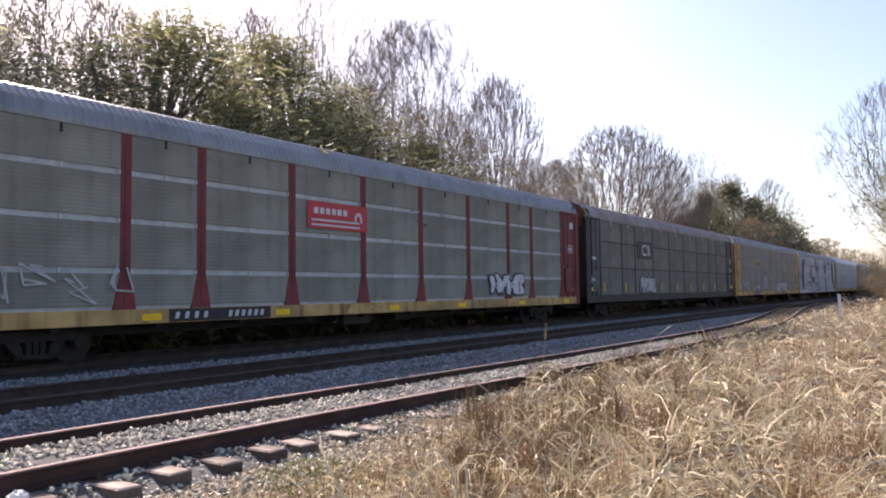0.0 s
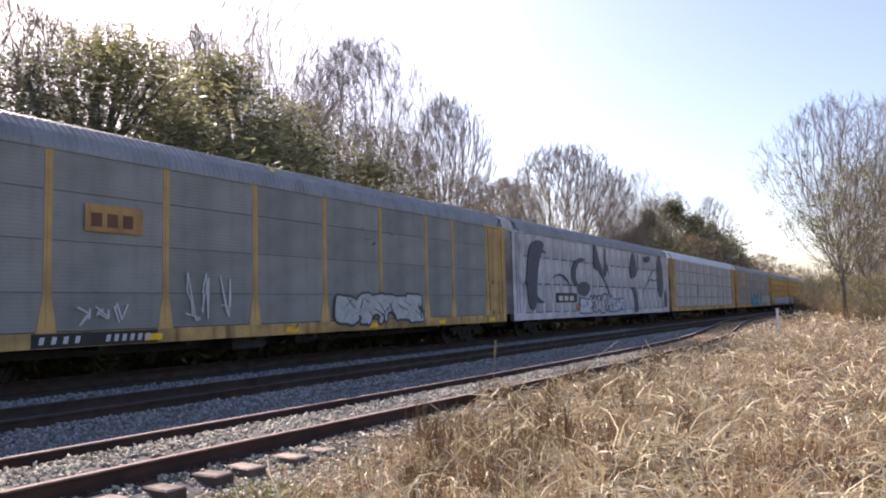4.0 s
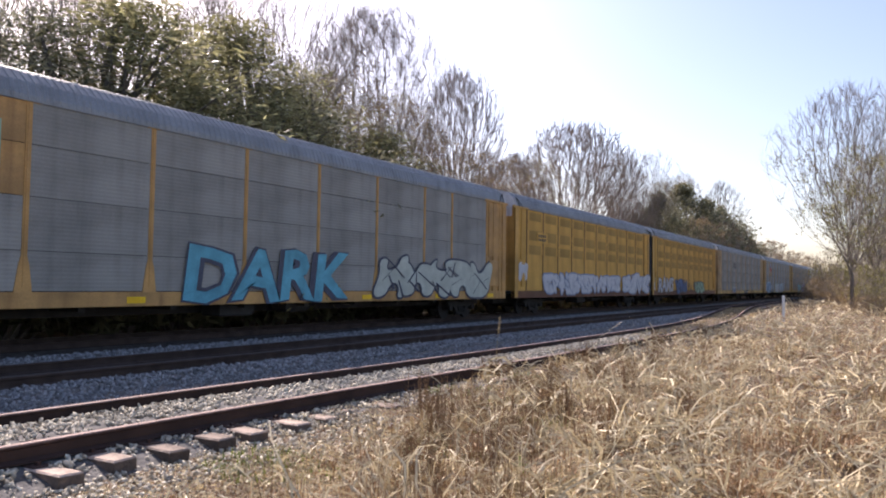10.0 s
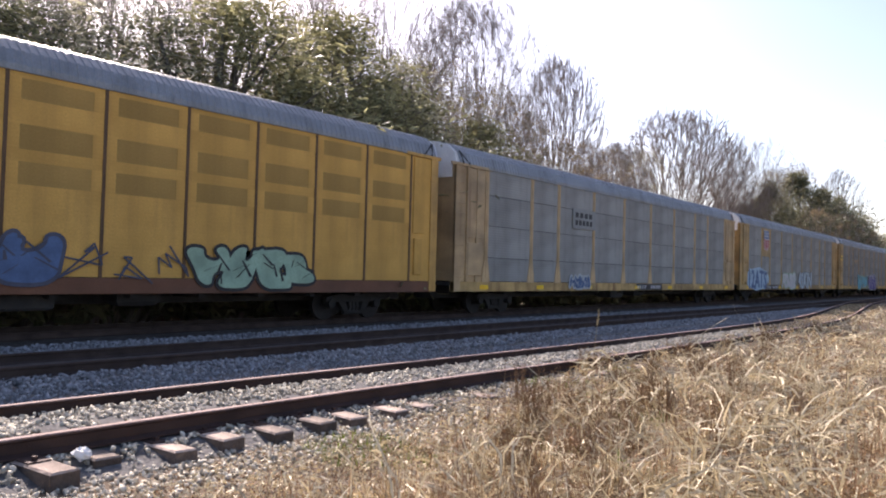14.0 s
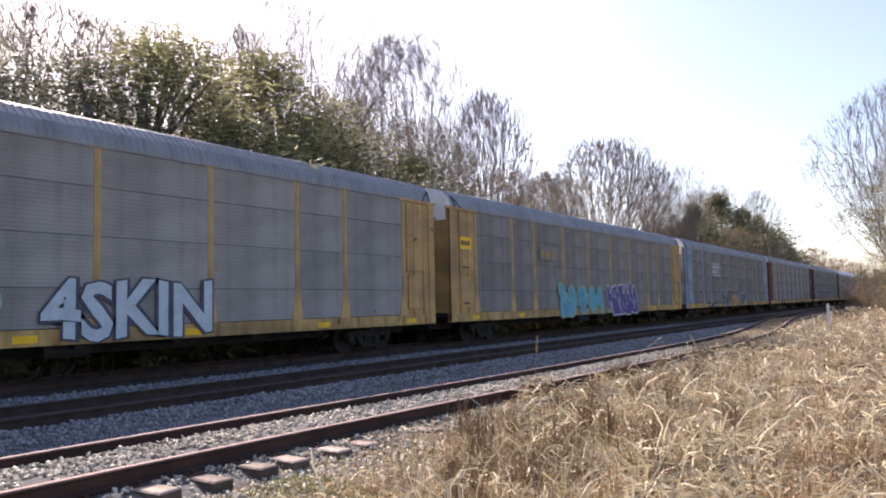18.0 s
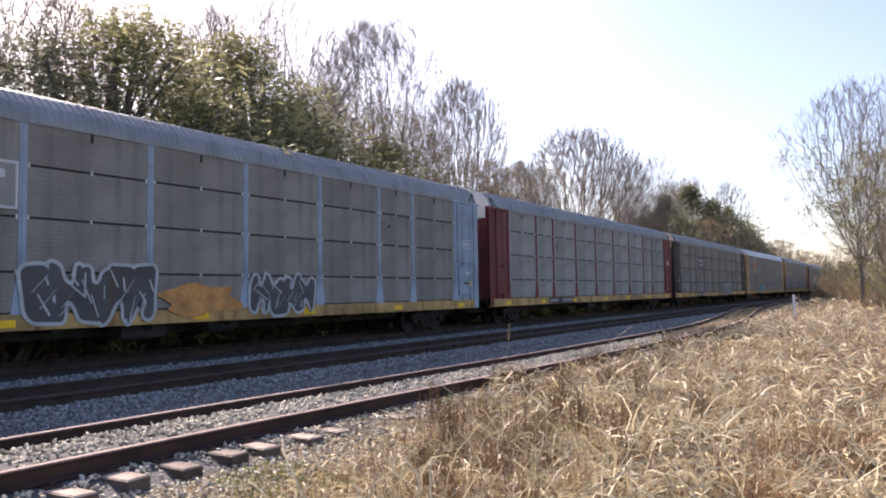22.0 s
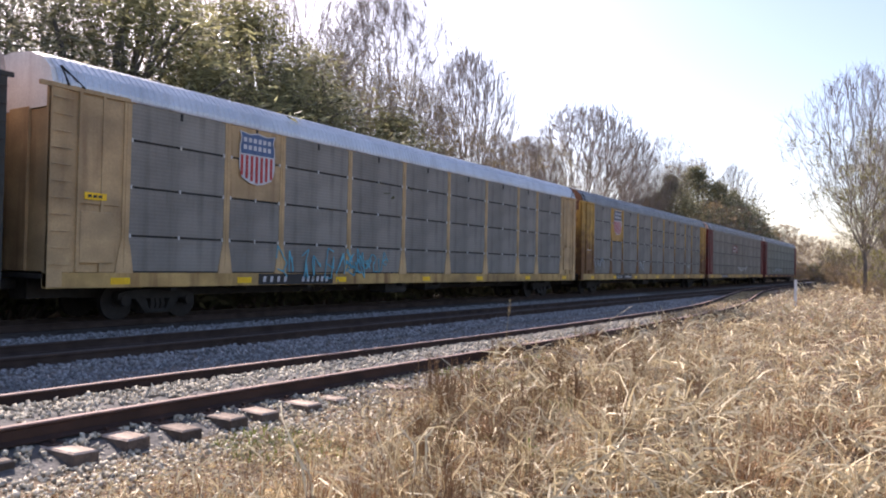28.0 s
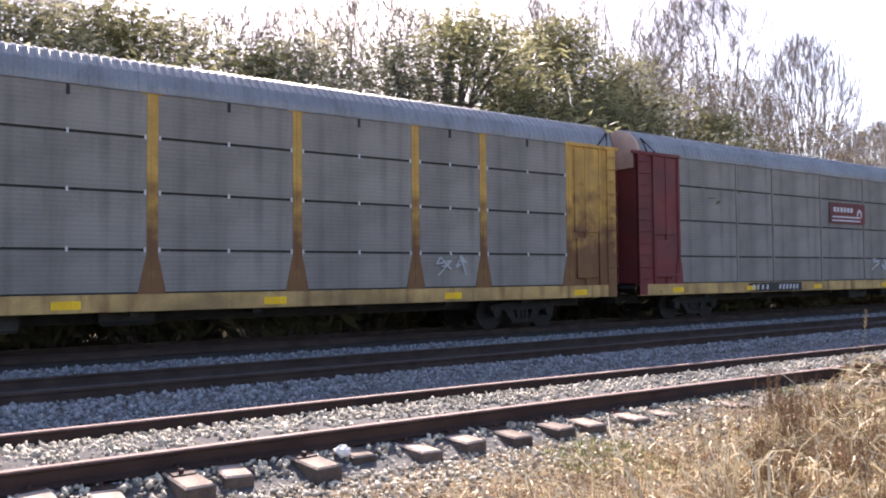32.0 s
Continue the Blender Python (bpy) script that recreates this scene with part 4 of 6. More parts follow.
def poly(pts, mat):
    """A painted figure from corners of (share of the car's length, height)."""
    def make(car, L, y, xs):
        line = [(-L / 2 + L * a, b) for a, b in pts]
        for _ in range(2):
            line = [q for a, b in zip(line, line[1:] + line[:1]) for q in ((a[0] * 0.78 + b[0] * 0.22, a[1] * 0.78 + b[1] * 0.22), (a[0] * 0.22 + b[0] * 0.78, a[1] * 0.22 + b[1] * 0.78))]
        plate_mark("painted_figure", line, mat, car, y - 0.052, "dark spray-painted figure")
    return make


def stroke(pts, mat, w=0.1):
    """One painted line through points of (share of the car's length, height), thin at both ends."""
    def make(car, L, y, xs):
        line = [(-L / 2 + L * a, b) for a, b in pts]
        for _ in range(3):
            line = line[:1] + [q for a, b in zip(line, line[1:]) for q in ((a[0] * 0.75 + b[0] * 0.25, a[1] * 0.75 + b[1] * 0.25), (a[0] * 0.25 + b[0] * 0.75, a[1] * 0.25 + b[1] * 0.75))] + line[-1:]
        one, two = [], []
        for i, (px, pz) in enumerate(line):
            a, b = line[max(i - 1, 0)], line[min(i + 1, len(line) - 1)]
            dx, dz = b[0] - a[0], b[1] - a[1]
            k = w / 2 * (0.35 + 0.65 * math.sin(math.pi * i / (len(line) - 1))) / (math.hypot(dx, dz) or 1.0)
            one.append((px - dz * k, pz + dx * k))
            two.append((px + dz * k, pz - dx * k))
        plate_mark("painted_line", two + one[::-1], mat, car, y - 0.056, "dark spray-painted line")
    return make


def placard(x, z, w, h, mat=None, bars=True):
    """A small notice on the end bay, x in metres from the car's left (positive) or right (negative) end."""
    def make(car, L, y, xs):
        cx = -L / 2 + x if x > 0 else L / 2 + x
        y -= 0.05
        s = Shape()
        if mat is None:
            for a, b, c, d in ((0, w, 0, 0.03), (0, w, h - 0.03, h), (0, 0.03, 0, h), (w - 0.03, w, 0, h)):
                s.box(cx + a, cx + b, y - 0.003, y + 0.003, z + c, z + d)
            p = part("notice", s, G_WHITE, car, "small white stencilled frame")
        else:
            p = part("notice", s.box(cx, cx + w, y - 0.003, y + 0.003, z, z + h), mat, car, "small painted notice")
        if bars:
            for i in range(3):
                part("bar", Shape().box(cx + 0.07 + i * (w - 0.14) / 3, cx + 0.07 + (i + 0.7) * (w - 0.14) / 3, y - 0.007, y - 0.003, z + h * 0.3, z + h * 0.7), G_WHITE if mat is None else G_BLACK, p)
    return make


FOUR = [0, 0.21, 0.49, 0.76, 1.0]
THREE = [0, 0.36, 0.7, 1.0]


def specs():
    std = dict(length=27.66, gap=0.94, cols=WIDE, end=1.75, rows=FOUR, post=(0.17, 0.13))
    out = []

    def add(**k):
        out.append({**std, **k})

    # pale backing stands in for daylight coming through this car's seams
    add(label="grey-panelled auto carrier with maroon posts, yellow sill", frame=F_MAROON, panel=P_GREEN, roof=R_GREY, sill=S_TAN, hangers=True, clips=True, post=(0.24, 0.15), cap=F_MAROON, board_at=0.26, behind=G_GREY, lap=2.6,
        marks=[sign(0.407, 3.22, 2.5, 0.75, G_RED, G_WHITE, swoosh=True), scrawl(0.757, 1.25, 2.6, 0.8, G_WHITE, F_GREY, 4, 3), placard(-1.2, 3.1, 0.5, 0.35), placard(-1.3, 1.35, 0.6, 0.12, G_WHITE, False), placard(-0.95, 4.2, 0.3, 0.3, G_WHITE, False), scrawl(0.1, 1.2, 4.5, 0.9, G_GREY, G_GREY, 5, 4, True)])
    add(label="sooty grey auto carrier with black frame and rust-stained roof", frame=F_BLACK, panel=P_SOOT, roof=R_RUST, sill=F_BLACK, rows=THREE, hangers="pale", post=(0.15, 0), cap=F_BROWN, board=False, reflect=(), bay=F_GREY,
        marks=[ribbon_emblem(0.296, 3.3, 0.6, G_BLACK, 2.15), scrawl(0.303, 1.2, 2.4, 0.9, G_GREY, F_GREY, 4, 5), placard(0.5, 1.35, 0.4, 0.2, M["yellow_mark"], False), placard(0.45, 1.75, 0.55, 0.3), placard(0.6, 2.9, 0.5, 0.12, G_WHITE, False), placard(-1.1, 3.3, 0.5, 0.35), placard(-1.0, 2.65, 0.45, 0.25), placard(-0.8, 1.4, 0.4, 0.2, M["yellow_mark"], False),
               *[placard(2.0 + 2.9 * i, 1.3, 0.1, 0.45, M["yellow_mark"], False) for i in range(8)]])
    add(label="blue-grey auto carrier with faded yellow posts and ends", frame=F_YELLOW, panel=P_BLUE, roof=R_GREY, sill=S_TAN, lap=0.3,
        marks=[sign(0.292, 3.26, 1.45, 0.6, F_ORANGE, F_BROWN, 1), scrawl(0.119, 1.5, 2.3, 0.5, G_WHITE, G_WHITE, 6, 7, True), scrawl(0.282, 1.23, 1.3, 0.5, G_WHITE, G_WHITE, 3, 6, True), scrawl(0.39, 1.15, 1.7, 1.3, G_WHITE, G_WHITE, 3, 8, True), scrawl(0.66, 1.0, 4.8, 0.95, G_GREY, F_GREY, 6, 9), placard(0.75, 3.5, 0.7, 0.5, F_ORANGE)])
    add(label="faded white auto carrier covered in dark spray-painted figures", frame=F_WHITE, panel=P_WHITE, roof=R_GREY, sill=F_WHITE, cols=[1.15] * 22, end=1.2, rows=THREE, post=(0.14, 0.015), ladder=False, cap=F_WHITE, reflect=(), board=False,
        marks=[arc(0.328, 3.15, 1.5, 0.62, 1.35, 4.3, G_NAVY, 0.55), blob(0.328, 1.95, 2.0, 0.8, G_NAVY, 2, 2, 0.06), poly([(0.388, 3.55), (0.41, 3.5), (0.452, 3.1), (0.448, 3.45), (0.425, 4.05), (0.408, 4.95), (0.392, 4.9), (0.396, 4.3)], G_NAVY), poly([(0.458, 2.95), (0.478, 3.6), (0.488, 3.05), (0.482, 3.75), (0.468, 4.1), (0.472, 4.8), (0.462, 4.85), (0.459, 4.2), (0.453, 3.4)], G_NAVY), arc(0.37, 1.2, 3.4, 0.16, 0.0, 1.15, G_NAVY, 0.7),
               poly([(0.640, 3.05), (0.70, 3.3), (0.694, 4.2), (0.684, 4.85), (0.668, 4.9), (0.652, 4.3)], G_NAVY), poly([(0.70, 3.4), (0.708, 4.3), (0.712, 4.85), (0.718, 4.8), (0.71, 3.9)], G_NAVY), poly([(0.668, 0.9), (0.705, 0.85), (0.702, 1.6), (0.69, 2.5), (0.655, 2.6), (0.645, 2.45), (0.664, 2.3), (0.672, 1.5)], G_NAVY), poly([(0.886, 3.0), (0.888, 4.3), (0.903, 4.98), (0.922, 4.98), (0.940, 4.1), (0.943, 2.9), (0.928, 1.9), (0.898, 1.9)], G_NAVY), poly([(0.948, 1.2), (0.975, 1.1), (0.972, 2.3), (0.955, 2.5)], F_GREY), stroke([(0.745, 2.26), (0.80, 3.05), (0.821, 3.62), (0.885, 4.04)], G_NAVY, 0.1), stroke([(0.79, 2.9), (0.82, 3.2), (0.85, 3.05), (0.888, 3.19)], G_NAVY, 0.09), word("WORTH", 0.789, 4.38, 1.65, 0.36, G_NAVY, G_NAVY),
               arc(0.12, 2.9, 1.4, 0.4, 1.2, 4.8, G_NAVY, 0.9), poly([(0.06, 1.3), (0.09, 1.2), (0.10, 3.4), (0.14, 4.7), (0.07, 4.6), (0.05, 3.0)], G_NAVY), arc(0.2, 1.6, 1.8, 0.14, 0.3, 2.2, G_NAVY, 0.8),
               scrawl(0.35, 1.0, 2.6, 0.8, G_WHITE, G_BLUE, 4, 20), scrawl(0.435, 1.0, 4.0, 1.05, G_GREY, G_NAVY, 6, 21), scrawl(0.54, 1.0, 2.6, 0.8, G_WHITE, G_BLUE, 4, 22), scrawl(0.05, 2.2, 1.2, 0.5, G_NAVY, G_NAVY, 3, 24, True),
               sign(0.235, 1.6, 2.9, 0.5, G_BLACK, G_WHITE, 1), poly([(0.284, 1.1), (0.292, 1.1), (0.292, 1.55), (0.284, 1.55)], G_ORANGE)])
    add(label="silver-panelled auto carrier with tan posts and bright roof", frame=F_TAN, panel=P_SILVER, roof=R_BRIGHT, sill=S_TAN, clips=True, post=(0.26, 0.14), board=False,
        marks=[poly([(0.318, 2.2), (0.35, 2.1), (0.352, 3.0), (0.338, 3.05)], P_DARK), placard(0.75, 3.7, 0.6, 0.08, F_BROWN, False), placard(0.75, 1.5, 0.6, 0.05, F_BROWN, False)])
    add(label="grey auto carrier with yellow ends, rust lines and teal graffiti", frame=F_ORANGE, panel=P_GREY, roof=R_GREY, sill=F_ORANGE, lap=0.3, logo_bay=(1, 3.0), post=(0.12, 0.12), board=False,
        marks=[sign(0.199, 3.5, 1.0, 0.95, G_GREEN, G_RED, 2), word("DARK", 0.489, 0.86, 6.3, 1.4, G_TEAL, G_NAVY, 0.1), scrawl(0.80, 0.82, 7.8, 1.5, G_PALE, G_NAVY, 5, 33)])
    yel = dict(frame=F_SEAM, corner=F_GOLD, bay=P_YELLOW, door=F_GOLD, panel=P_YELLOW, alt=P_PERF, alt_rows=(1, 3, 5), roof=R_GREY, sill=F_BROWN, length=21.12, gap=0.94, cols=[1.87] * 10, end=1.25, rows=[0, 0.44, 0.55, 0.61, 0.73, 0.85, 0.95, 1.0], post=(0.07, 0.0), ladder=False, reflect=(), board=False, cap=F_WHITE, lap=0.02, bay_lines=())
    add(**{**yel, "label": "faded yellow articulated auto carrier unit with white graffiti"},
        marks=[scrawl(0.32, 0.95, 7.0, 1.05, G_WHITE, G_STEEL, 7, 41), scrawl(0.60, 1.0, 4.0, 1.0, G_WHITE, G_STEEL, 4, 42), scrawl(0.86, 0.98, 5.7, 1.15, G_WHITE, G_STEEL, 5, 43), sign(0.14, 3.4, 1.2, 0.5, P_YELLOW, G_BLACK, 2), scrawl(0.04, 1.6, 0.6, 0.8, G_WHITE, G_WHITE, 1, 44)])
    add(**{**yel, "label": "faded yellow articulated auto carrier unit with blue graffiti"},
        marks=[scrawl(0.03, 1.0, 0.8, 1.0, G_WHITE, G_WHITE, 2, 50, True), word("RAMS", 0.163, 0.98, 4.2, 1.08, G_WHITE, G_BLACK, 0.12), scrawl(0.38, 0.95, 3.2, 1.0, G_BLUE, G_NAVY, 4, 52), scrawl(0.53, 0.95, 3.0, 0.9, G_BLUE, G_NAVY, 3, 53, True), scrawl(0.68, 0.95, 3.2, 0.9, G_GREEN, G_BLACK, 4, 54)])
    add(label="blue-grey auto carrier with tan posts and bright yellow marks", frame=F_TAN, panel=P_GREY, roof=R_GREY, sill=S_TAN, lap=0.4, post=(0.2, 0.14), board_at=0.55,
        marks=[sign(0.31, 3.3, 1.9, 0.8, P_BLUE, G_BLACK, 2), scrawl(0.30, 0.9, 1.6, 0.5, G_BLUE, G_GREY, 4, 61)])
    add(label="grey auto carrier with yellow ends, striped shield and blue graffiti", frame=F_YELLOW, panel=P_GREY, roof=R_GREY, sill=S_TAN, lap=0.3, logo_bay=(1, 3.0), post=(0.15, 0.13), board_at=0.26,
        marks=[shield(1, 3.42, 1.25, 1.38), blob(0.135, 0.74, 4.9, 1.5, G_SKY, 8, 5, 0.07, 0.036), word("12ATS", 0.135, 0.86, 3.9, 1.22, G_BLUE, G_SKY), scrawl(0.413, 0.85, 3.6, 1.15, G_WHITE, G_GREEN, 5, 71), word("4SKIN", 0.584, 0.86, 4.1, 1.25, G_ICE, G_NAVY)])
    add(label="grey auto carrier with yellow posts, orange logo and teal graffiti", frame=F_YELLOW, panel=P_DARK, roof=R_GREY, sill=S_TAN, lap=0.3, board=False,
        marks=[sign(0.287, 3.28, 1.9, 0.6, P_DARK, F_ORANGE, 1), scrawl(0.415, 0.75, 4.9, 1.5, G_TEAL, G_GREEN, 4, 81), scrawl(0.607, 0.72, 4.2, 1.65, G_VIOLET, G_WHITE, 5, 82), placard(0.62, 3.45, 0.75, 0.45, M["yellow_mark"]), placard(0.7, 1.35, 0.55, 0.2, M["yellow_mark"]), placard(0.75, 2.75, 0.5, 0.06, F_BROWN, False)])
    add(label="sooty grey auto carrier with light blue posts and ends", clips=True, frame=F_BLUE, panel=P_DARK, roof=R_GREY, sill=S_TAN, hangers=True, board_at=0.25, post=(0.16, 0.12),
        marks=[block_emblem(0.295, 3.15, 2.4, 0.95), scrawl(0.397, 0.82, 2.9, 1.35, F_GREY, G_GREY, 5, 91), blob(0.50, 0.95, 2.4, 0.75, G_RUSTY, 5, 4, 0.25), scrawl(0.602, 0.85, 2.4, 1.15, F_GREY, G_GREY, 4, 92), placard(-1.25, 3.1, 0.6, 0.35), placard(-1.25, 1.65, 0.6, 0.2, M["yellow_mark"]), placard(-1.1, 2.0, 0.4, 0.3)])
    add(label="sooty grey auto carrier with maroon posts and ends", clips=True, frame=F_MAROON, panel=P_GREY, roof=R_GREY, sill=S_TAN, hangers=True, post=(0.15, 0.12), board_at=0.27,
        marks=[blob(0.27, 3.4, 1.2, 0.5, P_DARK, 95, 2, 0.2), placard(-1.2, 3.1, 0.5, 0.35), placard(-1.2, 1.75, 0.5, 0.12, G_WHITE, False), placard(0.75, 1.75, 0.6, 0.12, G_WHITE, False)])
    add(label="dark grey auto carrier with black posts and white emblem", frame=F_BLACK, panel=P_DARK, roof=R_GREY, sill=S_TAN, rows=FOUR, post=(0.12, 0), cap=F_PEACH, board_at=0.3,
        marks=[ribbon_emblem(0.297, 3.3, 0.55, G_BLACK), scrawl(0.655, 0.9, 3.6, 0.9, P_DARK, G_GREY, 3, 96), scrawl(0.12, 1.3, 2.0, 0.7, G_GREY, G_GREY, 3, 97, True), placard(0.7, 1.9, 0.5, 0.25), placard(-1.2, 3.2, 0.5, 0.35), placard(-1.2, 2.1, 0.4, 0.2, M["yellow_mark"], False)])
    add(label="grey auto carrier with yellow ends, striped shield, bright roof", clips=True, frame=F_TAN, panel=P_DARK, roof=R_BRIGHT, sill=S_TAN, logo_bay=(1, 3.0), hangers=True, board_at=0.262, post=(0.18, 0.13), eave=F_WHITE,
        marks=[shield(1, 3.42, 1.25, 1.38), scrawl(0.30, 0.95, 4.0, 0.95, G_TEAL, G_TEAL, 8, 101, True), scrawl(0.375, 1.1, 2.2, 0.7, G_TEAL, G_TEAL, 5, 103, True), placard(0.75, 2.65, 0.5, 0.15, M["yellow_mark"])])
    add(label="sooty grey auto carrier with rusty yellow ends and shield", clips=True, frame=F_RUSTY, panel=P_DARK, roof=R_GREY, sill=S_TAN, logo_bay=(1, 3.0), logo_paint=F_GOLD, hangers=True, board_at=0.25, post=(0.2, 0.15), cap=F_BROWN,
        marks=[shield(1, 3.4, 1.3, 1.45, G_NAVY), scrawl(0.095, 1.35, 1.6, 0.7, P_DARK, G_GREY, 4, 111, True), scrawl(0.37, 1.3, 0.9, 0.7, G_GREY, G_GREY, 3, 112, True), placard(0.7, 2.26, 0.6, 0.15, G_WHITE, False), scrawl(0.80, 1.4, 1.0, 0.5, G_WHITE, G_GREY, 2, 113, True)])
    add(label="sooty grey auto carrier with maroon ends and white lettering bars", frame=F_MAROON, panel=P_DARK, cap=F_PEACH, roof=R_GREY, sill=S_TAN, post=(0.12, 0.1), plain_posts=10, board_at=0.24,
        marks=[sign(0.405, 3.2, 2.4, 0.75, F_MAROON, G_WHITE, swoosh=True), scrawl(0.55, 1.45, 5.0, 0.5, G_WHITE, G_WHITE, 7, 121, True)])
    add(label="weathered silver auto carrier with maroon ends at the train's tail", frame=F_MAROON, panel=P_GREEN, roof=R_GREY, sill=F_BROWN, post=(0.12, 0.1), plain_posts=10, board=False,
        marks=[scrawl(0.35, 1.4, 8.0, 0.5, G_GREY, G_GREY, 7, 131, True)])
    return out


# right-hand body ends along the line at the start, in metres
TRAIN_ENDS = [20.04, 48.59, 77.11, 105.56, 134.08, 162.65, 184.72, 206.75, 235.34, 264.11, 292.80, 321.55, 350.21, 378.83, 407.37, 435.90, 464.50, 493.10]
SPEED, SLOWING = 13.5042, -0.09564


def run(t):
    """Metres run by the train."""
    return SPEED * t + SLOWING * (t - 16.0) ** 2 / 2 + float(np.interp(t, [26, 28, 30, 31, 32], [0, 0.06, 0.27, 0.37, 0.46]))


CARS = []


def train():
    for k, (spec, end) in enumerate(zip(specs(), TRAIN_ENDS)):
        car = autorack(spec)
        CARS.append((car, end - spec["length"] / 2))
        if k == 6:
            # flexible cover between the two articulated units
            a = spec["length"] / 2
            for i in range(6):
                x0 = a + 0.03 + i * (spec["gap"] - 0.06) / 6
                w = (spec["gap"] - 0.06) / 6 - 0.012
                part("cover_fold", Shape().sweep([(y * (0.96 + 0.015 * (i % 2)), z - 0.12) for y, z in ROOF] + [(1.5, 0.8), (-1.5, 0.8)], [(x0, 0, 0, 0), (x0 + w, 0, 0, 0)]), M["black"], car, "black rubber fold between articulated units")


def motions():
    for car, start in CARS:
        walk(car, [(t, pose(start - run(t), MAIN_Y, 0)) for t in range(0, 33)])


# ---------------------------------------------------------------- trees and plants
def bare_tree(seed, height, wide, tips=700, low=0.3, widest=0.6, spread=0.75, fray=5, tip_r=0.009):
    """A leafless tree grown from the trunk to places spread through its crown, each joined by a short and direct way.
    Gives the thick wood as one shape and the fine twigs as another."""
    rng = np.random.default_rng(seed)
    rnd = random.Random(seed)
    wood, twigs = Shape(), Shape()
    fork = height * low
    # places through the crown: an egg, widest at a share of its height, with lobes
    h = rng.random(tips * 3) ** 0.8
    a = rng.uniform(0, 6.283, tips * 3)
    k = np.where(h < widest, (h / widest) ** 0.62, np.sqrt(np.maximum(0, 1 - ((h - widest) / (1 - widest)) ** 2)))
    lobe = 1 + 0.13 * np.sin(3 * a + seed + 3 * h) + 0.08 * np.sin(5 * a + 2.1 * seed)
    r = wide / 2 * k * lobe * rng.random(tips * 3) ** 0.42
    top = height * (0.97 + 0.03 * np.sin(4 * a + seed)) - fork
    pts = np.stack([r * np.cos(a), r * np.sin(a), fork + h * top], -1)[:tips]
    root = np.array([0.0, 0.0, fork * 0.85])
    pts = pts[np.argsort(np.linalg.norm(pts - root, axis=1))]
    pos = np.zeros((tips * 9 + 40, 3))
    way, up = np.zeros(len(pos)), np.full(len(pos), -1)
    dirs = np.zeros((len(pos), 3))
    n = 0
    bow = rng.uniform(-0.25, 0.25, 2)
    for i in range(7):
        q = i / 6
        pos[n] = (bow[0] * math.sin(3 * q), bow[1] * math.sin(2.5 * q), fork * 0.85 * q)
        way[n], up[n], dirs[n] = pos[n, 2], n - 1, (0, 0, 1)
        n += 1
    for p in pts:
        d = p - pos[:n]
        ln = np.linalg.norm(d, axis=1)
        cosine = (d * dirs[:n]).sum(1) / (ln + 1e-6)
        cost = ln * (1.0 + 0.55 * (1 - cosine) + 1.2 * np.maximum(0.0, 0.25 - d[:, 2] / (ln + 1e-6))) + spread * way[:n] + np.where(np.arange(n) < 4, 50.0, 0.0)
        j = int(np.argmin(cost))
        steps = max(1, min(5, int(ln[j] / (height * 0.055))))
        start, last = pos[j].copy(), j
        sag = rng.normal(0, 0.05, 3) * ln[j]
        # leaves its parent along the parent's course, then bends to its goal
        lead = dirs[j] * ln[j] * 0.18
        for m in range(1, steps + 1):
            q = m / steps
            pos[n] = start + (p - start) * q + (sag + lead) * math.sin(math.pi * q)
            e = pos[n] - pos[last]
            g = np.linalg.norm(e)
            way[n], up[n], dirs[n] = way[last] + g, last, e / max(g, 1e-6)
            last = n
            n += 1
    load = np.zeros(n)
    kids = np.zeros(n, int)
    for i in range(n - 1, 0, -1):
        load[i] = max(load[i], 1.0)
        load[up[i]] += load[i]
        kids[up[i]] += 1
    rad = tip_r * np.maximum(load, 1.0) ** 0.43
    for i in range(1, n):
        p, q = Vector(pos[up[i]]), Vector(pos[i])
        ra = min(rad[up[i]], rad[i] * 1.25)
        if rad[i] > tip_r * 2.6:
            wood.tube(p, q, ra, rad[i], 5 if rad[i] > 0.08 else 3)
        else:
            twigs.ribbon(p, q, ra, rad[i])
        if rad[i] < tip_r * 1.9:
            out = Vector(dirs[i])
            for _ in range(fray if kids[i] == 0 else fray // 3):
                side = Vector((rnd.gauss(0, 0.42), rnd.gauss(0, 0.42), rnd.gauss(0.38, 0.32)))
                b = p.lerp(q, rnd.uniform(0.3, 1.0))
                c = b + (out + side).normalized() * height * rnd.uniform(0.022, 0.055)
                twigs.ribbon(b, c, tip_r * 0.8, tip_r * 0.5)
    return wood, twigs


def leaves(name, centres, mat_name, per, size, rng, squash=0.8):
    """Many small leaves round the given centres of (x, y, z, radius)."""
    c = np.array(centres)
    n = len(c) * per
    idx = np.repeat(np.arange(len(c)), per)
    d = rng.normal(size=(n, 3))
    d /= np.linalg.norm(d, axis=1, keepdims=True)
    rad = c[idx, 3] * rng.random(n) ** 0.45
    pos = c[idx, :3] + d * rad[:, None] * np.array([1, 1, squash])
    t = turns(rng, n)
    s = size * rng.uniform(0.6, 1.3, n)
    quad = np.array([(-1, -0.5, 0), (0, -0.15, 0.12), (1, 0.5, 0), (0, 0.45, -0.05)], float)
    v = np.einsum("nij,kj->nki", t, quad) * s[:, None, None] + pos[:, None]
    f = (np.array([(0, 1, 2, 3)])[None] + 4 * np.arange(n)[:, None, None]).reshape(-1, 4)
    return many(v.reshape(-1, 3), f, mat_name, name)


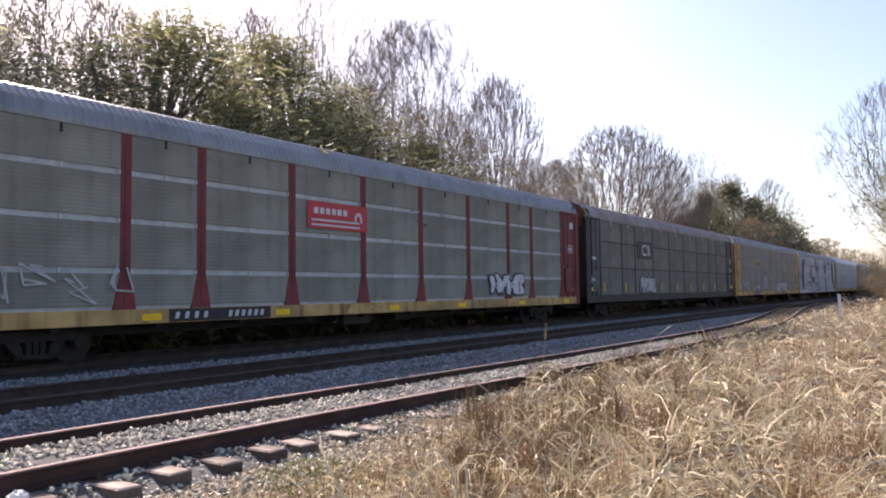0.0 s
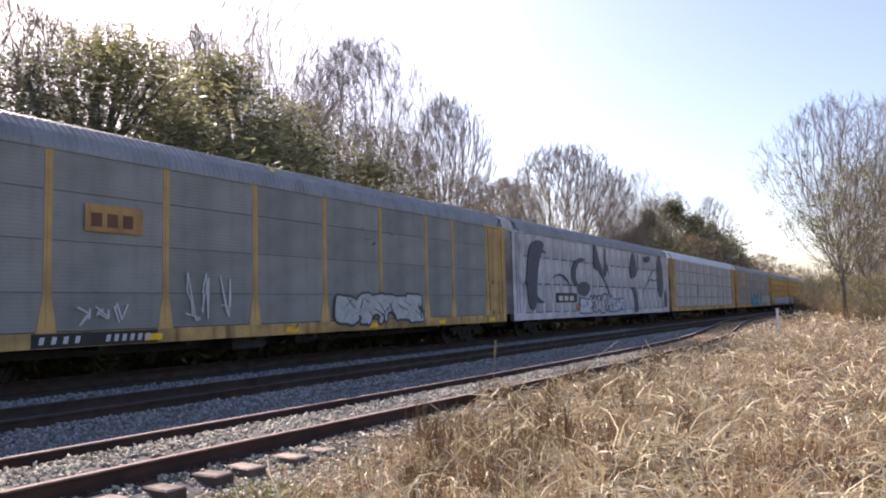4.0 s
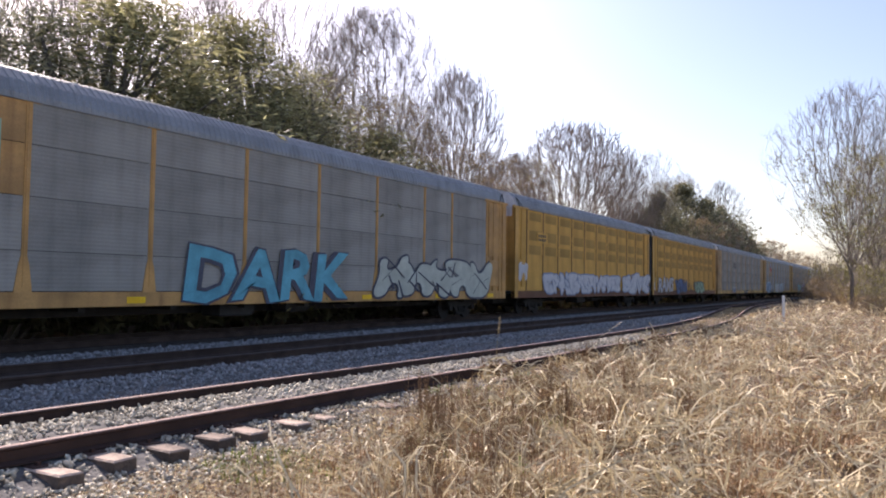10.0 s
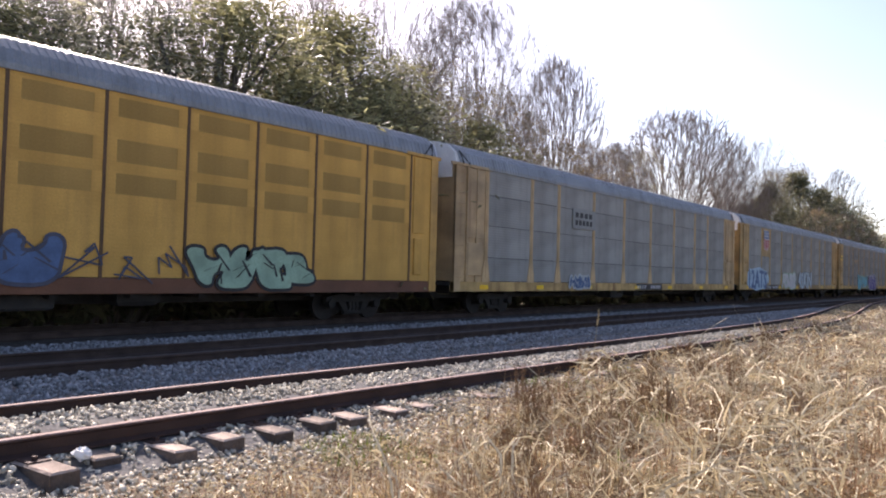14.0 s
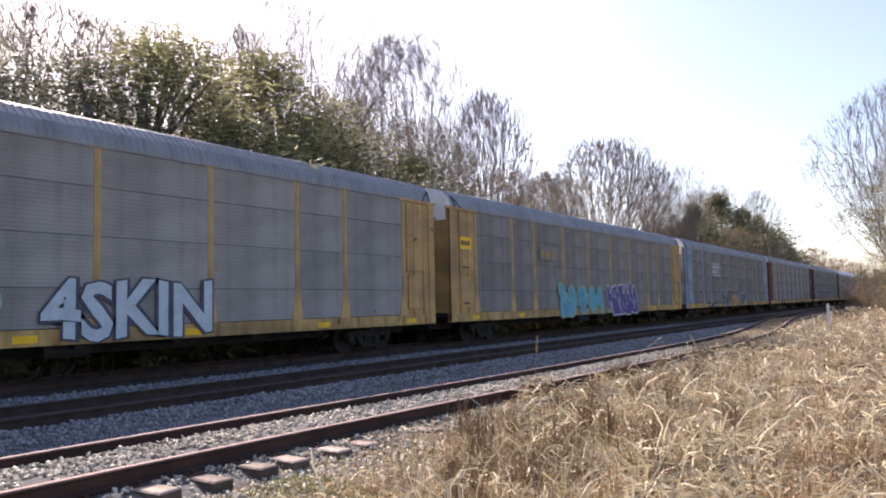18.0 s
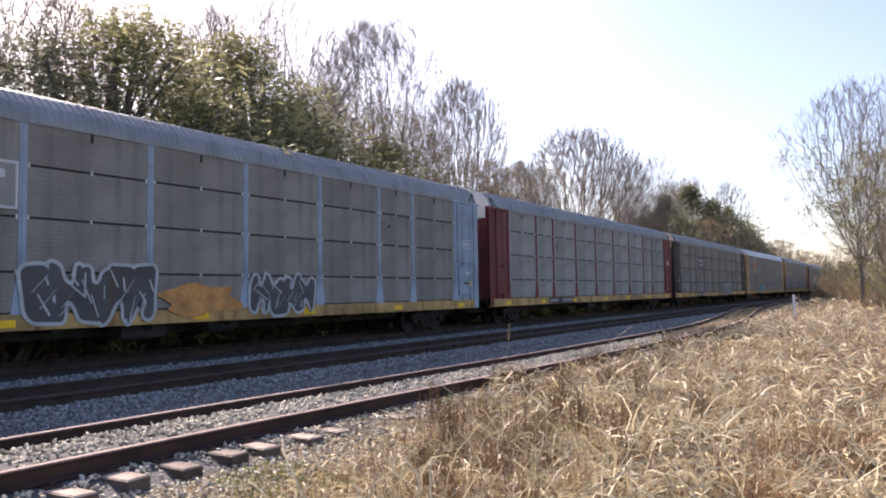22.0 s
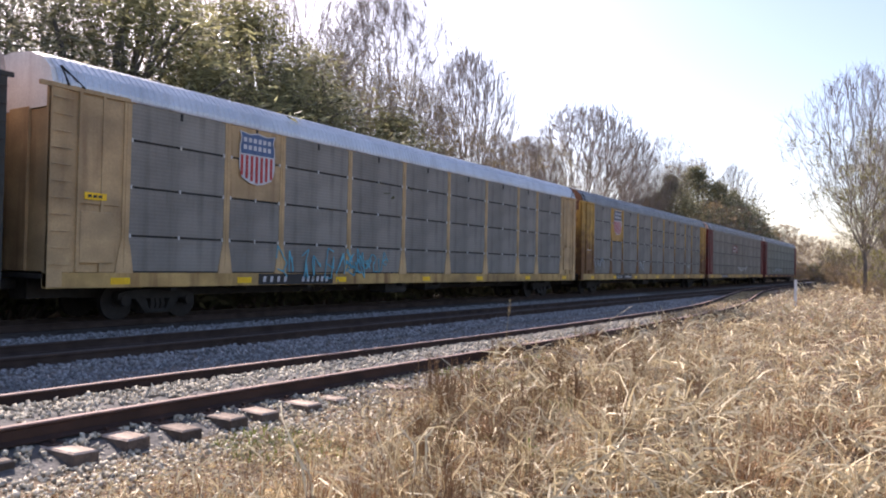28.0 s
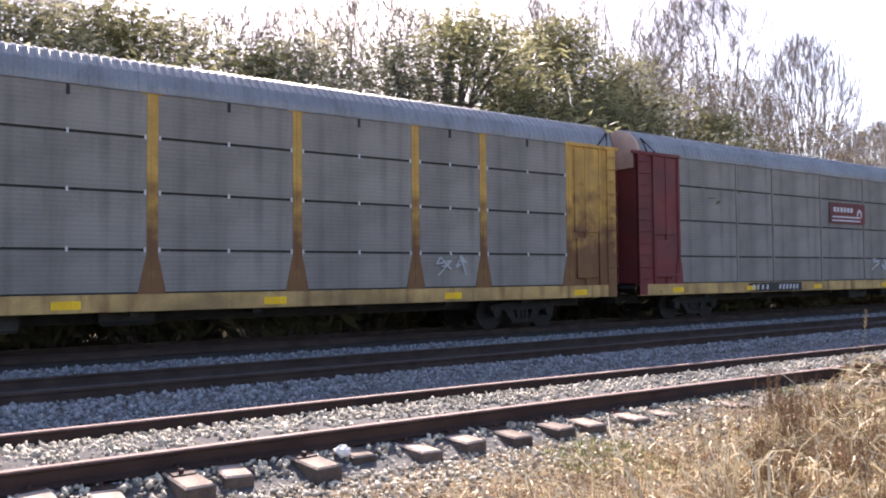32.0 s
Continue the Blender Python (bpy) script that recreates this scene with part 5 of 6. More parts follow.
def bare_kind(seed, height, wide, label, tips=700, moss=0, mat="leaf", low=0.3, widest=0.6, spread=0.75, fray=5, floor=0.0, leaf=0.09, tip_r=0.009):
    t = thing("bare_tree", label, "tree", "trees behind the railway")
    wood, twigs = bare_tree(seed, height, wide, tips, low, widest, spread, fray, tip_r)
    part("trunk", wood, M["bark"], t)
    tagged(part("twig_crown", twigs, M["twig"], t, "fine leafless twigs"), kind="stuff")
    if moss:
        rng = np.random.default_rng(seed)
        pick = [twigs.v[int(i)] for i in rng.integers(0, len(twigs.v), moss)]
        pick = [p for p in pick if p[2] < height * (1 - floor)]
        part("foliage", leaves("foliage", [(x, y, z, height * 0.035) for x, y, z in pick], mat, 16, leaf, rng), None, t, "sparse leaves and vines")
        tagged(t.children[-1], kind="stuff")
    return t


def evergreen_kind(seed, height, width, label, mat="leaf", clumps=130, per=70, size=0.13, dome=0.6, clump=(0.05, 0.095)):
    t = thing("evergreen_tree", label, "tree", "trees behind the railway")
    rng = np.random.default_rng(seed)
    rnd = random.Random(seed)
    wood, cs = Shape(), []
    p = Vector((0, 0, 0))
    trunk = [p]
    for i in range(6):
        n = p + Vector((rnd.uniform(-0.2, 0.2), rnd.uniform(-0.2, 0.2), height * 0.15))
        wood.tube(p, n, 0.22 * (1 - i / 7), 0.22 * (1 - (i + 1) / 7), 6)
        p = n
        trunk.append(p)
    for i in range(clumps):
        h = rnd.uniform(0.12, 0.98)
        env = math.sin(min(1.0, 0.18 + h * 0.95) * math.pi) ** dome
        a, r = rnd.uniform(0, 6.283), width / 2 * env * rnd.uniform(0.35, 1.08)
        c = Vector((math.cos(a) * r, math.sin(a) * r, h * height))
        base = trunk[min(5, int(h * 5.2))]
        if i % 3 == 0:
            wood.tube(base, c, 0.05, 0.015, 3)
        cs.append((c.x, c.y, c.z, height * rnd.uniform(*clump)))
    part("trunk", wood, M["bark"], t)
    part("crown", leaves("crown", cs, mat, per, size, rng), None, t, "dense crown of small leaves")
    tagged(t.children[-1], kind="stuff")
    return t


def brush_kind(seed, height, width, label, mat="leaf_brown", per=45, size=0.09):
    t = thing("bush", label, "bush", "brush along the railway")
    rng = np.random.default_rng(seed)
    rnd = random.Random(seed)
    s, cs = Shape(), []
    for i in range(60):
        a, r = rnd.uniform(0, 6.283), width / 2 * rnd.random() ** 0.5
        p = Vector((math.cos(a) * r * 0.5, math.sin(a) * r * 0.5, 0))
        h = height * rnd.uniform(0.5, 1.0)
        q = p + Vector((math.cos(a) * r * 0.4, math.sin(a) * r * 0.4, h * 0.55))
        e = q + Vector((rnd.uniform(-0.4, 0.4), rnd.uniform(-0.4, 0.4), h * 0.45))
        s.tube(p, q, 0.03, 0.02, 3).tube(q, e, 0.02, 0.006, 3)
        for _ in range(3):
            b = q.lerp(e, rnd.random())
            s.tube(b, b + Vector((rnd.uniform(-0.5, 0.5), rnd.uniform(-0.5, 0.5), rnd.uniform(0.1, 0.6))), 0.012, 0.005, 3)
        cs.append((e.x, e.y, e.z - h * 0.2, height * 0.16))
        cs.append((q.x, q.y, q.z * 0.7, height * 0.16))
    tagged(part("stem_tangle", s, M["twig"], t), kind="stuff")
    tagged(part("foliage", leaves("foliage", cs, mat, per, size, rng), None, t), kind="stuff")
    return t


# kind, x, y, height, turn, width of the crown
TREES_BARE = [
    ("oak", 5.4, 27, 11.6, 210, 8.3),
    ("dome", 2.0, 28, 11.8, 30, 9.1),
    ("oak", -2.5, 27, 12.5, 100, 9.8),
    ("vase", -7.0, 28, 12.5, 10, 9.8),
    ("oak", 8.3, 27, 11.8, 77, 7.5),
    ("ash", 9.8, 26, 12.2, 12, 5.5),
    ("vine", 12.4, 28, 13.2, 150, 6.2),
    ("oak", 15.2, 29, 14.6, 130, 8.3),
    ("vine", 16.8, 27, 13.6, 60, 6.0),
    ("ash", 19.9, 28, 14.6, 50, 5.7),
    ("ash", 24.9, 29, 16.0, 90, 6.2),
    ("vase", 27.7, 28, 18.2, 20, 10.9),
    ("vine", 30.2, 26, 12.8, 240, 6.5),
    ("dome", 37.0, 28, 18.8, 140, 9.6),
    ("rusty", 34.2, 27, 14.6, 30, 9.1),
    ("vine", 41.5, 30, 14.8, 200, 8.0),
    ("ash", 45.6, 30, 15.2, 10, 5.0),
    ("round", 49.5, 29, 18.3, 60, 7.4),
]
TREES_GREEN = [
    ("holly", 8.4, 24, 9.6, 0, 12.0),
    ("laurel", 10.2, 24, 9.9, 60, 11.0),
    ("laurel", 12.1, 25, 9.8, 100, 10.6),
    ("laurel", 14.3, 25, 10.8, 200, 12.5),
    ("holly", 16.4, 23, 12.0, 300, 14.5),
    ("holly", 18.2, 22, 9.3, 40, 11.5),
    ("holly", 21.9, 24, 13.0, 150, 15.0),
    ("laurel", 19.8, 24, 11.2, 20, 7.8),
    ("holly", 22.4, 22, 10.2, 80, 8.3),
    ("laurel", 25.0, 23, 11.4, 220, 9.0),
    ("holly", 27.6, 24, 10.6, 120, 8.3),
    ("rusty", 31.1, 23, 10.9, 120, 7.8),
    ("holly", 30.0, 22, 9.6, 10, 10.6),
    ("rusty", 36.0, 24, 10.8, 0, 9.0),
    ("rusty", 40.5, 24, 10.6, 90, 9.0),
    ("rusty", 46.0, 25, 10.8, 190, 9.0),
    ("laurel", 6.2, 24, 9.8, 50, 11.5),
    ("holly", 4.2, 24, 10.2, 250, 12.4),
    ("laurel", 2.0, 24, 10.0, 90, 12.4),
    ("holly", -0.5, 24, 10.8, 33, 12.9),
    ("laurel", -3.5, 24, 10.4, 210, 13.8),
    ("holly", -7.0, 24, 10.8, 270, 14.7),
]
TREES_FAR = [
    ("ash", 54.5, 29, 12.8, 40, 4.5),
    ("dome", 61.7, 30, 13.6, 70, 7.0),
    ("vine", 68.5, 31, 14.4, 250, 6.5),
    ("round", 81.4, 32, 20.4, 30, 15.5),
    ("vase", 105.3, 32, 21.4, 110, 13.0),
    ("oak", 92.0, 33, 18.0, 300, 11.0),
    ("ash", 142.0, 34, 22.8, 200, 9.5),
    ("ash", 176.2, 34, 25.8, 260, 11.0),
    ("vine", 128.0, 34, 20.0, 10, 10.0),
    ("cedar", 124.0, 30, 18.4, 0, 24.0),
    ("cedar", 109.5, 30, 15.4, 120, 15.0),
    ("cedar", 155.0, 30, 17.6, 210, 14.0),
    ("laurel", 172.0, 29, 15.5, 30, 13.0),
    ("cedar", 137.0, 29, 16.6, 310, 17.0),
    ("rusty", 190.3, 26, 12.0, 220, 12.0),
    ("thicket", 195.0, 26, 13.5, 80, 14.0),
]
TREES_SIDE = [
    ("tall", 62, 2.9, 16.8, 30, 11.5),
    ("tall", 74, -0.6, 19, 140, 13.0),
    ("oak", 80, -4.5, 20, 250, 13.0),
    ("vine", 69, 1.6, 12.5, 60, 7.0),
    ("tall", 90, 2.6, 17, 260, 12.0),
    ('shrub', 62, 0.9, 2.6, 0),
    ('shrub', 67, 0.6, 4.4, 150),
    ('shrub', 58, -0.6, 3.2, 60),
    ('brush', 54, 1.5, 1.7, 70),
    ('brush', 73, 2.6, 2.6, 20),
    ('brush', 80, 3.6, 2.8, 200),
    ('shrub', 50, -2.5, 3.6, 90),
    ('brush', 45, -4.5, 2.4, 0),
    ('shrub', 76, 1.6, 5.0, 40),
    ('brush', 88, 4.6, 3.0, 120),
    ('rusty', 99, 7.0, 6.5, 40),
    ('brush', 104, 8.2, 3.8, 120),
]


PLANTED = set()


def plant(kinds, rows):
    """Each row: kind, x, y, height, turn and, where it differs, the crown's width. The kind's own tree goes to the first place, copies to the others."""
    for kind, x, y, h, turn, *wide in rows:
        src, own, own_wide = kinds[kind]
        k = h / own
        w = wide[0] / own_wide if wide else k
        m = pose(x, y, GROUND_Z - 0.05, 0, 0, turn) @ Matrix.Diagonal((w, w, k, 1))
        if kind in PLANTED:
            copy_thing(src, m @ Matrix.Diagonal((1 / src.scale.x, 1 / src.scale.y, 1 / src.scale.z, 1)))
        else:
            src.matrix_basis = m
            PLANTED.add(kind)


def trees():
    kinds = {
        "oak": (bare_kind(11, 16, 8, "tall leafless tree with fine grey twigs", 1300, fray=7, low=0.3, widest=0.55), 16, 8),
        "ash": (bare_kind(23, 16, 5.5, "slender leafless tree with upright twigs", 900, low=0.32, widest=0.5, spread=0.9), 16, 5.5),
        "vase": (bare_kind(29, 16, 8.5, "leafless tree with long limbs rising in a fan", 1000, low=0.25, widest=0.8, spread=1.0), 16, 8.5),
        "dome": (bare_kind(43, 16, 9, "dense round-headed leafless tree in grey and brown", 2300, fray=10, low=0.26, widest=0.6, spread=0.8), 16, 9),
        "round": (bare_kind(37, 16, 12.5, "broad round-crowned leafless tree", 1900, fray=8, low=0.2, widest=0.55, spread=0.75, tip_r=0.015), 16, 12.5),
        "vine": (bare_kind(41, 16, 7, "leafless tree with sparse green vines", 800, 260, "leaf_pale"), 16, 7),
        "rusty": (bare_kind(53, 14, 8, "bare tree with reddish brown dry leaves", 420, 220, "leaf_brown", low=0.15), 14, 8),
        "thicket": (bare_kind(59, 12, 9, "grey-brown leafless tree in the far wood", 320, 200, "leaf_brown", low=0.12, widest=0.5, leaf=0.14, tip_r=0.016), 12, 9),
        "tall": (bare_kind(67, 18, 12.5, "tall many-limbed leafless tree with olive scrub about its limbs", 1500, 420, "leaf_olive", low=0.2, widest=0.62, spread=0.8, floor=0.28, leaf=0.12), 18, 12.5),
        "holly": (evergreen_kind(3, 12, 6.5, "leafy olive-green evergreen tree", "leaf", 150, 74, 0.09, 0.6, (0.05, 0.10)), 12, 6.5),
        "laurel": (evergreen_kind(5, 12, 6.0, "thin grey-green broadleaf evergreen tree", "leaf_pale", 120, 66, 0.09, 0.6, (0.05, 0.11)), 12, 6.0),
        "cedar": (evergreen_kind(7, 12, 13.0, "dark wide evergreen oak", "leaf_dark", 430, 46, 0.17, 0.45, (0.06, 0.1)), 12, 13.0),
        "brush": (brush_kind(13, 3.0, 4.5, "dry brown roadside brush", per=26), 3.0, 4.5),
        "shrub": (brush_kind(17, 3.0, 4.0, "thin olive-yellow scrubby bush", "leaf_olive", 30, 0.072), 3.0, 4.0),
        "hedge": (brush_kind(19, 2.6, 4.2, "dark leafy undergrowth behind the train", "leaf_dark", 9, 0.34), 2.6, 4.2),
    }
    for rows in (TREES_BARE, TREES_GREEN, TREES_FAR, TREES_SIDE):
        plant(kinds, rows)
    # the wood goes on along both sides of the line
    rnd = random.Random(31)
    rows = []
    for i in range(30):
        x = 112 + 7.5 * i + 0.25 * i * i
        rows.append((rnd.choice(["thicket", "rusty", "thicket"]), x, 22.5 + rnd.uniform(-0.8, 5), rnd.uniform(9, 13), rnd.uniform(0, 360)))
        rows.append((rnd.choice(["brush", "brush", "hedge"]), x + 3, 20.6 + rnd.uniform(-0.3, 1), rnd.uniform(2.8, 4.5), rnd.uniform(0, 360)))
    for i in range(9):
        x = 112 + 13 * i
        rows.append((rnd.choice(["brush", "shrub", "rusty"]), x, 7.0 + 0.012 * x + rnd.uniform(-2.5, 0.8), rnd.uniform(4.0, 6.5), rnd.uniform(0, 360)))
        rows.append((rnd.choice(["thicket", "rusty", "thicket"]), x + 5, 2.0 + rnd.uniform(-6, 3), rnd.uniform(9, 13), rnd.uniform(0, 360)))
    for i in range(7):
        rows.append(("thicket", 530 + 6 * i, 6 + 4 * i, rnd.uniform(13, 17), rnd.uniform(0, 360)))
    plant({**kinds}, rows)
    rnd = random.Random(8)
    plant(kinds, [("hedge", -42 + 3.1 * i, 20.6 + rnd.uniform(-0.5, 0.7), rnd.uniform(2.2, 3.2), rnd.uniform(0, 360)) for i in range(48)] + [("hedge", -44 + 3.1 * i, 22.4 + rnd.uniform(-0.5, 0.7), rnd.uniform(2.0, 2.8), rnd.uniform(0, 360)) for i in range(34)])


def blades(name, label, pos, height, width, lean, mat, rng, category="grass", least=0.1):
    """Curved blades of three points each, as one object."""
    n = len(pos)
    a = rng.uniform(0, 6.283, n)
    lean = lean * rng.uniform(least, 1.0, n)
    h = height * rng.uniform(0.5, 1.15, n)
    side = np.stack([-np.sin(a), np.cos(a), 0 * a], -1) * (width * rng.uniform(0.6, 1.4, n))[:, None]
    out = np.stack([np.cos(a), np.sin(a), 0 * a], -1)
    up = np.array([0, 0, 1.0])
    p0 = pos
    p1 = pos + out * (h * np.sin(lean) * 0.4)[:, None] + up * (h * 0.55 * np.cos(lean * 0.6))[:, None]
    p2 = p1 + out * (h * np.sin(np.minimum(lean * 1.7, 2.1)) * 0.5)[:, None] + up * (h * 0.5 * np.cos(np.minimum(lean * 1.7, 2.1)))[:, None]
    v = np.stack([p0 - side, p0 + side, p1 - side * 0.8, p1 + side * 0.8, p2 - side * 0.25, p2 + side * 0.25], 1)
    f = (np.array([(0, 1, 3, 2), (2, 3, 5, 4)])[None] + 6 * np.arange(n)[:, None, None]).reshape(-1, 4)
    return tagged(new(name, many(v.reshape(-1, 3), f, mat, name)), label, category, kind="stuff")


def spots(rng, n, x0, x1, power, ylo, yhi):
    x = x0 + (x1 - x0) * rng.random(n) ** power
    y = rng.uniform(0, 1, n)
    lo = ylo(x) if callable(ylo) else ylo
    y = lo + (yhi(x) - lo) * y
    z = np.array([bed_height(a, b) for a, b in zip(x, y)]) - 0.02
    return np.stack([x, y, z], -1)


def grass_edge(x):
    """Where the grass meets the ballast."""
    return np.interp(x, [-10, 0, 3, 6, 9, 13, 20, 30, 45, 60, 90], [4.3, 4.4, 4.9, 5.5, 5.75, 5.75, 5.8, 6.0, 6.9, 8.3, 9.6])


def mound(x, y):
    """How high the matted grass stands over the ground."""
    edge = float(grass_edge(x))
    fade = min(1.0, max(0.0, (edge - y) / (2.8 if x < 7 else 0.4 if x > 10 else 2.8 - 0.8 * (x - 7))))
    return (0.03 + fade * max(0.0, 0.14 + 0.22 * noise.noise((x * 0.8, y * 0.8, 4)) + 0.08 * noise.noise((x * 2.3, y * 2.3, 9)))) * (1 + 0.012 * x)


def field(rng, n, r0, r1, turn=(-16, 82)):
    """Places on the bank, thinning out with the distance from the eye."""
    r = r0 * (r1 / r0) ** rng.random(n)
    a = np.radians(rng.uniform(*turn, n))
    x, y = r * np.cos(a), r * np.sin(a)
    keep = y < grass_edge(x) + rng.normal(-0.12, 0.14, n)
    x, y = x[keep], y[keep]
    z = np.array([bed_height(p, q) for p, q in zip(x, y)])
    m = np.array([mound(p, q) for p, q in zip(x, y)])
    return np.stack([x, y, z], -1), m


def tangle(name, label, pos, top, length, width, mat, rng, rise=0.35, flat=0.5, category="grass"):
    """Stalks that start inside the matted grass, kink and fall over one another."""
    n = len(pos)
    far = np.linalg.norm(pos[:, :2], axis=1)
    ln = length * rng.uniform(0.45, 1.3, n) * (1 + far / 60) * np.clip(top / 0.14, 0.3, 1.1)
    wd = width * rng.uniform(0.5, 1.4, n) * (1 + far / 22)
    start = pos.copy()
    start[:, 2] += top * rng.uniform(flat, 1.0, n)
    pts = [start]
    a = rng.uniform(0, 6.283, n)
    e = rng.normal(rise, 0.45, n)
    for k in range(3):
        d = np.stack([np.cos(a) * np.cos(e), np.sin(a) * np.cos(e), np.sin(e)], -1)
        q = pts[-1] + d * (ln / 3)[:, None]
        q[:, 2] = np.maximum(q[:, 2], pos[:, 2] + 0.01)
        pts.append(q)
        a = a + rng.normal(0, 0.7, n)
        e = e - np.abs(rng.normal(0.3, 0.55, n))
    roll = rng.uniform(0, 6.283, n)
    v = []
    for k, p in enumerate(pts):
        d = pts[min(k + 1, 3)] - pts[max(k - 1, 0)]
        d /= np.linalg.norm(d, axis=1, keepdims=True) + 1e-9
        u = np.cross(d, np.array([0.02, 0.03, 1.0]))
        u /= np.linalg.norm(u, axis=1, keepdims=True) + 1e-9
        s = (u * np.cos(roll)[:, None] + np.cross(d, u) * np.sin(roll)[:, None]) * (wd * (1 - 0.22 * k))[:, None]
        v += [p - s, p + s]
    v = np.stack(v, 1)
    f = (np.array([(0, 1, 3, 2), (2, 3, 5, 4), (4, 5, 7, 6)])[None] + 8 * np.arange(n)[:, None, None]).reshape(-1, 4)
    return tagged(new(name, many(v.reshape(-1, 3), f, mat, name)), label, category, kind="stuff")


def grass():
    rng = np.random.default_rng(21)
    p, m = field(rng, 46000, 2.0, 95)
    tangle("brown_litter", "reddish-brown dead leaves under the straw", p, m * 0.75 + 0.02, 0.12, 0.0065, "weed", rng, 0.5, 0.0)
    p, m = field(rng, 85000, 2.0, 95)
    light = np.array([noise.noise((a * 0.55, b * 0.55, 7)) + 0.5 * noise.noise((a * 1.9, b * 1.9, 5)) for a, b, _ in p])
    k = (light > 0.0) | (rng.random(len(p)) < 0.4)
    tangle("dry_grass", "matted straw-coloured dry grass on the bank", p[k], m[k], 0.15, 0.0062, "straw", rng, 0.45, 0.3)
    p, m = field(rng, 30000, 2.0, 95)
    tangle("bent_straw", "broad pale bent straw leaves in tangled tufts", p, m, 0.36, 0.0082, "pale_straw", rng, 0.5, 0.5)
    p, m = field(rng, 1700, 2.4, 60)
    k = (m > 0.15) & (p[:, 1] < grass_edge(p[:, 0]) - 0.7)
    tangle("fallen_stalks", "long pale fallen stalks across the grass", p[k], m[k], 0.8, 0.005, "pale_straw", rng, 0.2, 0.8)
    # arching tufts and brown standing clumps
    for seed, mat, count, per, tall, wd, label in ((31, "straw", 150, 42, 0.44, 0.0045, "arching tufts of straw-coloured bunch grass"), (32, "weed", 230, 36, 0.46, 0.0036, "standing clumps of brown dead weed stalks"), (33, "pale_straw", 90, 26, 0.5, 0.0042, "pale arching blades of bunch grass")):
        c, m = field(rng, count * 4, 3.0, 34)
        c = c[m > 0.11][:count]
        p = np.repeat(c, per, axis=0)
        p[:, :2] += rng.normal(0, 0.085, (len(p), 2))
        p = p[p[:, 1] < grass_edge(p[:, 0]) - 0.15]
        blades("bunch_grass", label, p, tall, wd, 1.15, mat, rng, least=0.05)
    # the bank goes on all round
    p, m = field(rng, 18000, 0.9, 40, (82, 344))
    tangle("dry_grass", "matted straw-coloured dry grass round the standpoint", p, m, 0.2, 0.012, "straw", rng, 0.45, 0.3)
    p, m = field(rng, 9000, 0.9, 40, (82, 344))
    tangle("brown_litter", "reddish-brown dead leaves round the standpoint", p, m * 0.75 + 0.02, 0.16, 0.013, "weed", rng, 0.5, 0.0)
    p, m = field(rng, 5000, 0.8, 2.1)
    tangle("dry_grass", "trodden dry grass underfoot", p, m * 0.5, 0.15, 0.006, "straw", rng, 0.2, 0.2)
    # upright reddish-brown weeds in patches
    p, m = field(rng, 40000, 2.6, 80)
    k = np.array([noise.noise((a * 0.7, b * 0.7, 21)) for a, b, _ in p]) > 0.02
    p, m = p[k], m[k]
    tall = 0.42 + 0.004 * np.linalg.norm(p[:, :2], axis=1)
    k = (m > 0.07)
    blades("brown_weeds", "tangled reddish-brown dead weeds in the grass", p[k], tall[k], 0.0034 + 0.0001 * np.linalg.norm(p[k][:, :2], axis=1), 1.25, "weed", rng, "weeds", 0.05)
    # short litter and shoots on the thin ground by the ballast
    n = 46000
    x = 1.5 + 22 * rng.random(n) ** 1.7
    y = grass_edge(x) + rng.uniform(-2.6, 0.5, n)
    p = np.stack([x, y, np.array([bed_height(a, b) for a, b in zip(x, y)])], -1)
    tangle("straw_litter", "short straw and leaf litter strewn on the stones", p[: n * 2 // 3], np.full(n * 2 // 3, 0.035), 0.10, 0.0065, "pale_straw", rng, 0.15, 0.0)
    tangle("leaf_litter", "small brown leaves strewn on the stones", p[n * 2 // 3:], np.full(n - n * 2 // 3, 0.03), 0.06, 0.009, "weed", rng, 0.1, 0.0)
    # straw blown over the far end of the siding
    n = 5000
    x = 24 + 40 * rng.random(n) ** 1.3
    y = NEAR_Y + np.array([near_shift(a) for a in x]) + rng.uniform(-1.5, 0.62, n)
    p = np.stack([x, y, np.array([bed_height(a, b) for a, b in zip(x, y)])], -1)
    tangle("straw_litter", "straw and dead weeds grown over the end of the siding", p, np.full(n, 0.03), 0.16, 0.008, "straw", rng, 0.1, 0.0)
    g = spots(rng, 9000, 1, 12, 1.2, lambda x: grass_edge(x) - 2.4, lambda x: grass_edge(x) + 0.2)
    keep = np.array([noise.noise((a * 0.9, b * 0.9, 2)) for a, b, _ in g]) > 0.1
    g = g[keep]
    g[:, 2] += 0.03
    blades("green_shoots", "small yellow-green shoots in the dry grass", g, 0.085, 0.005, 1.2, "green", rng)


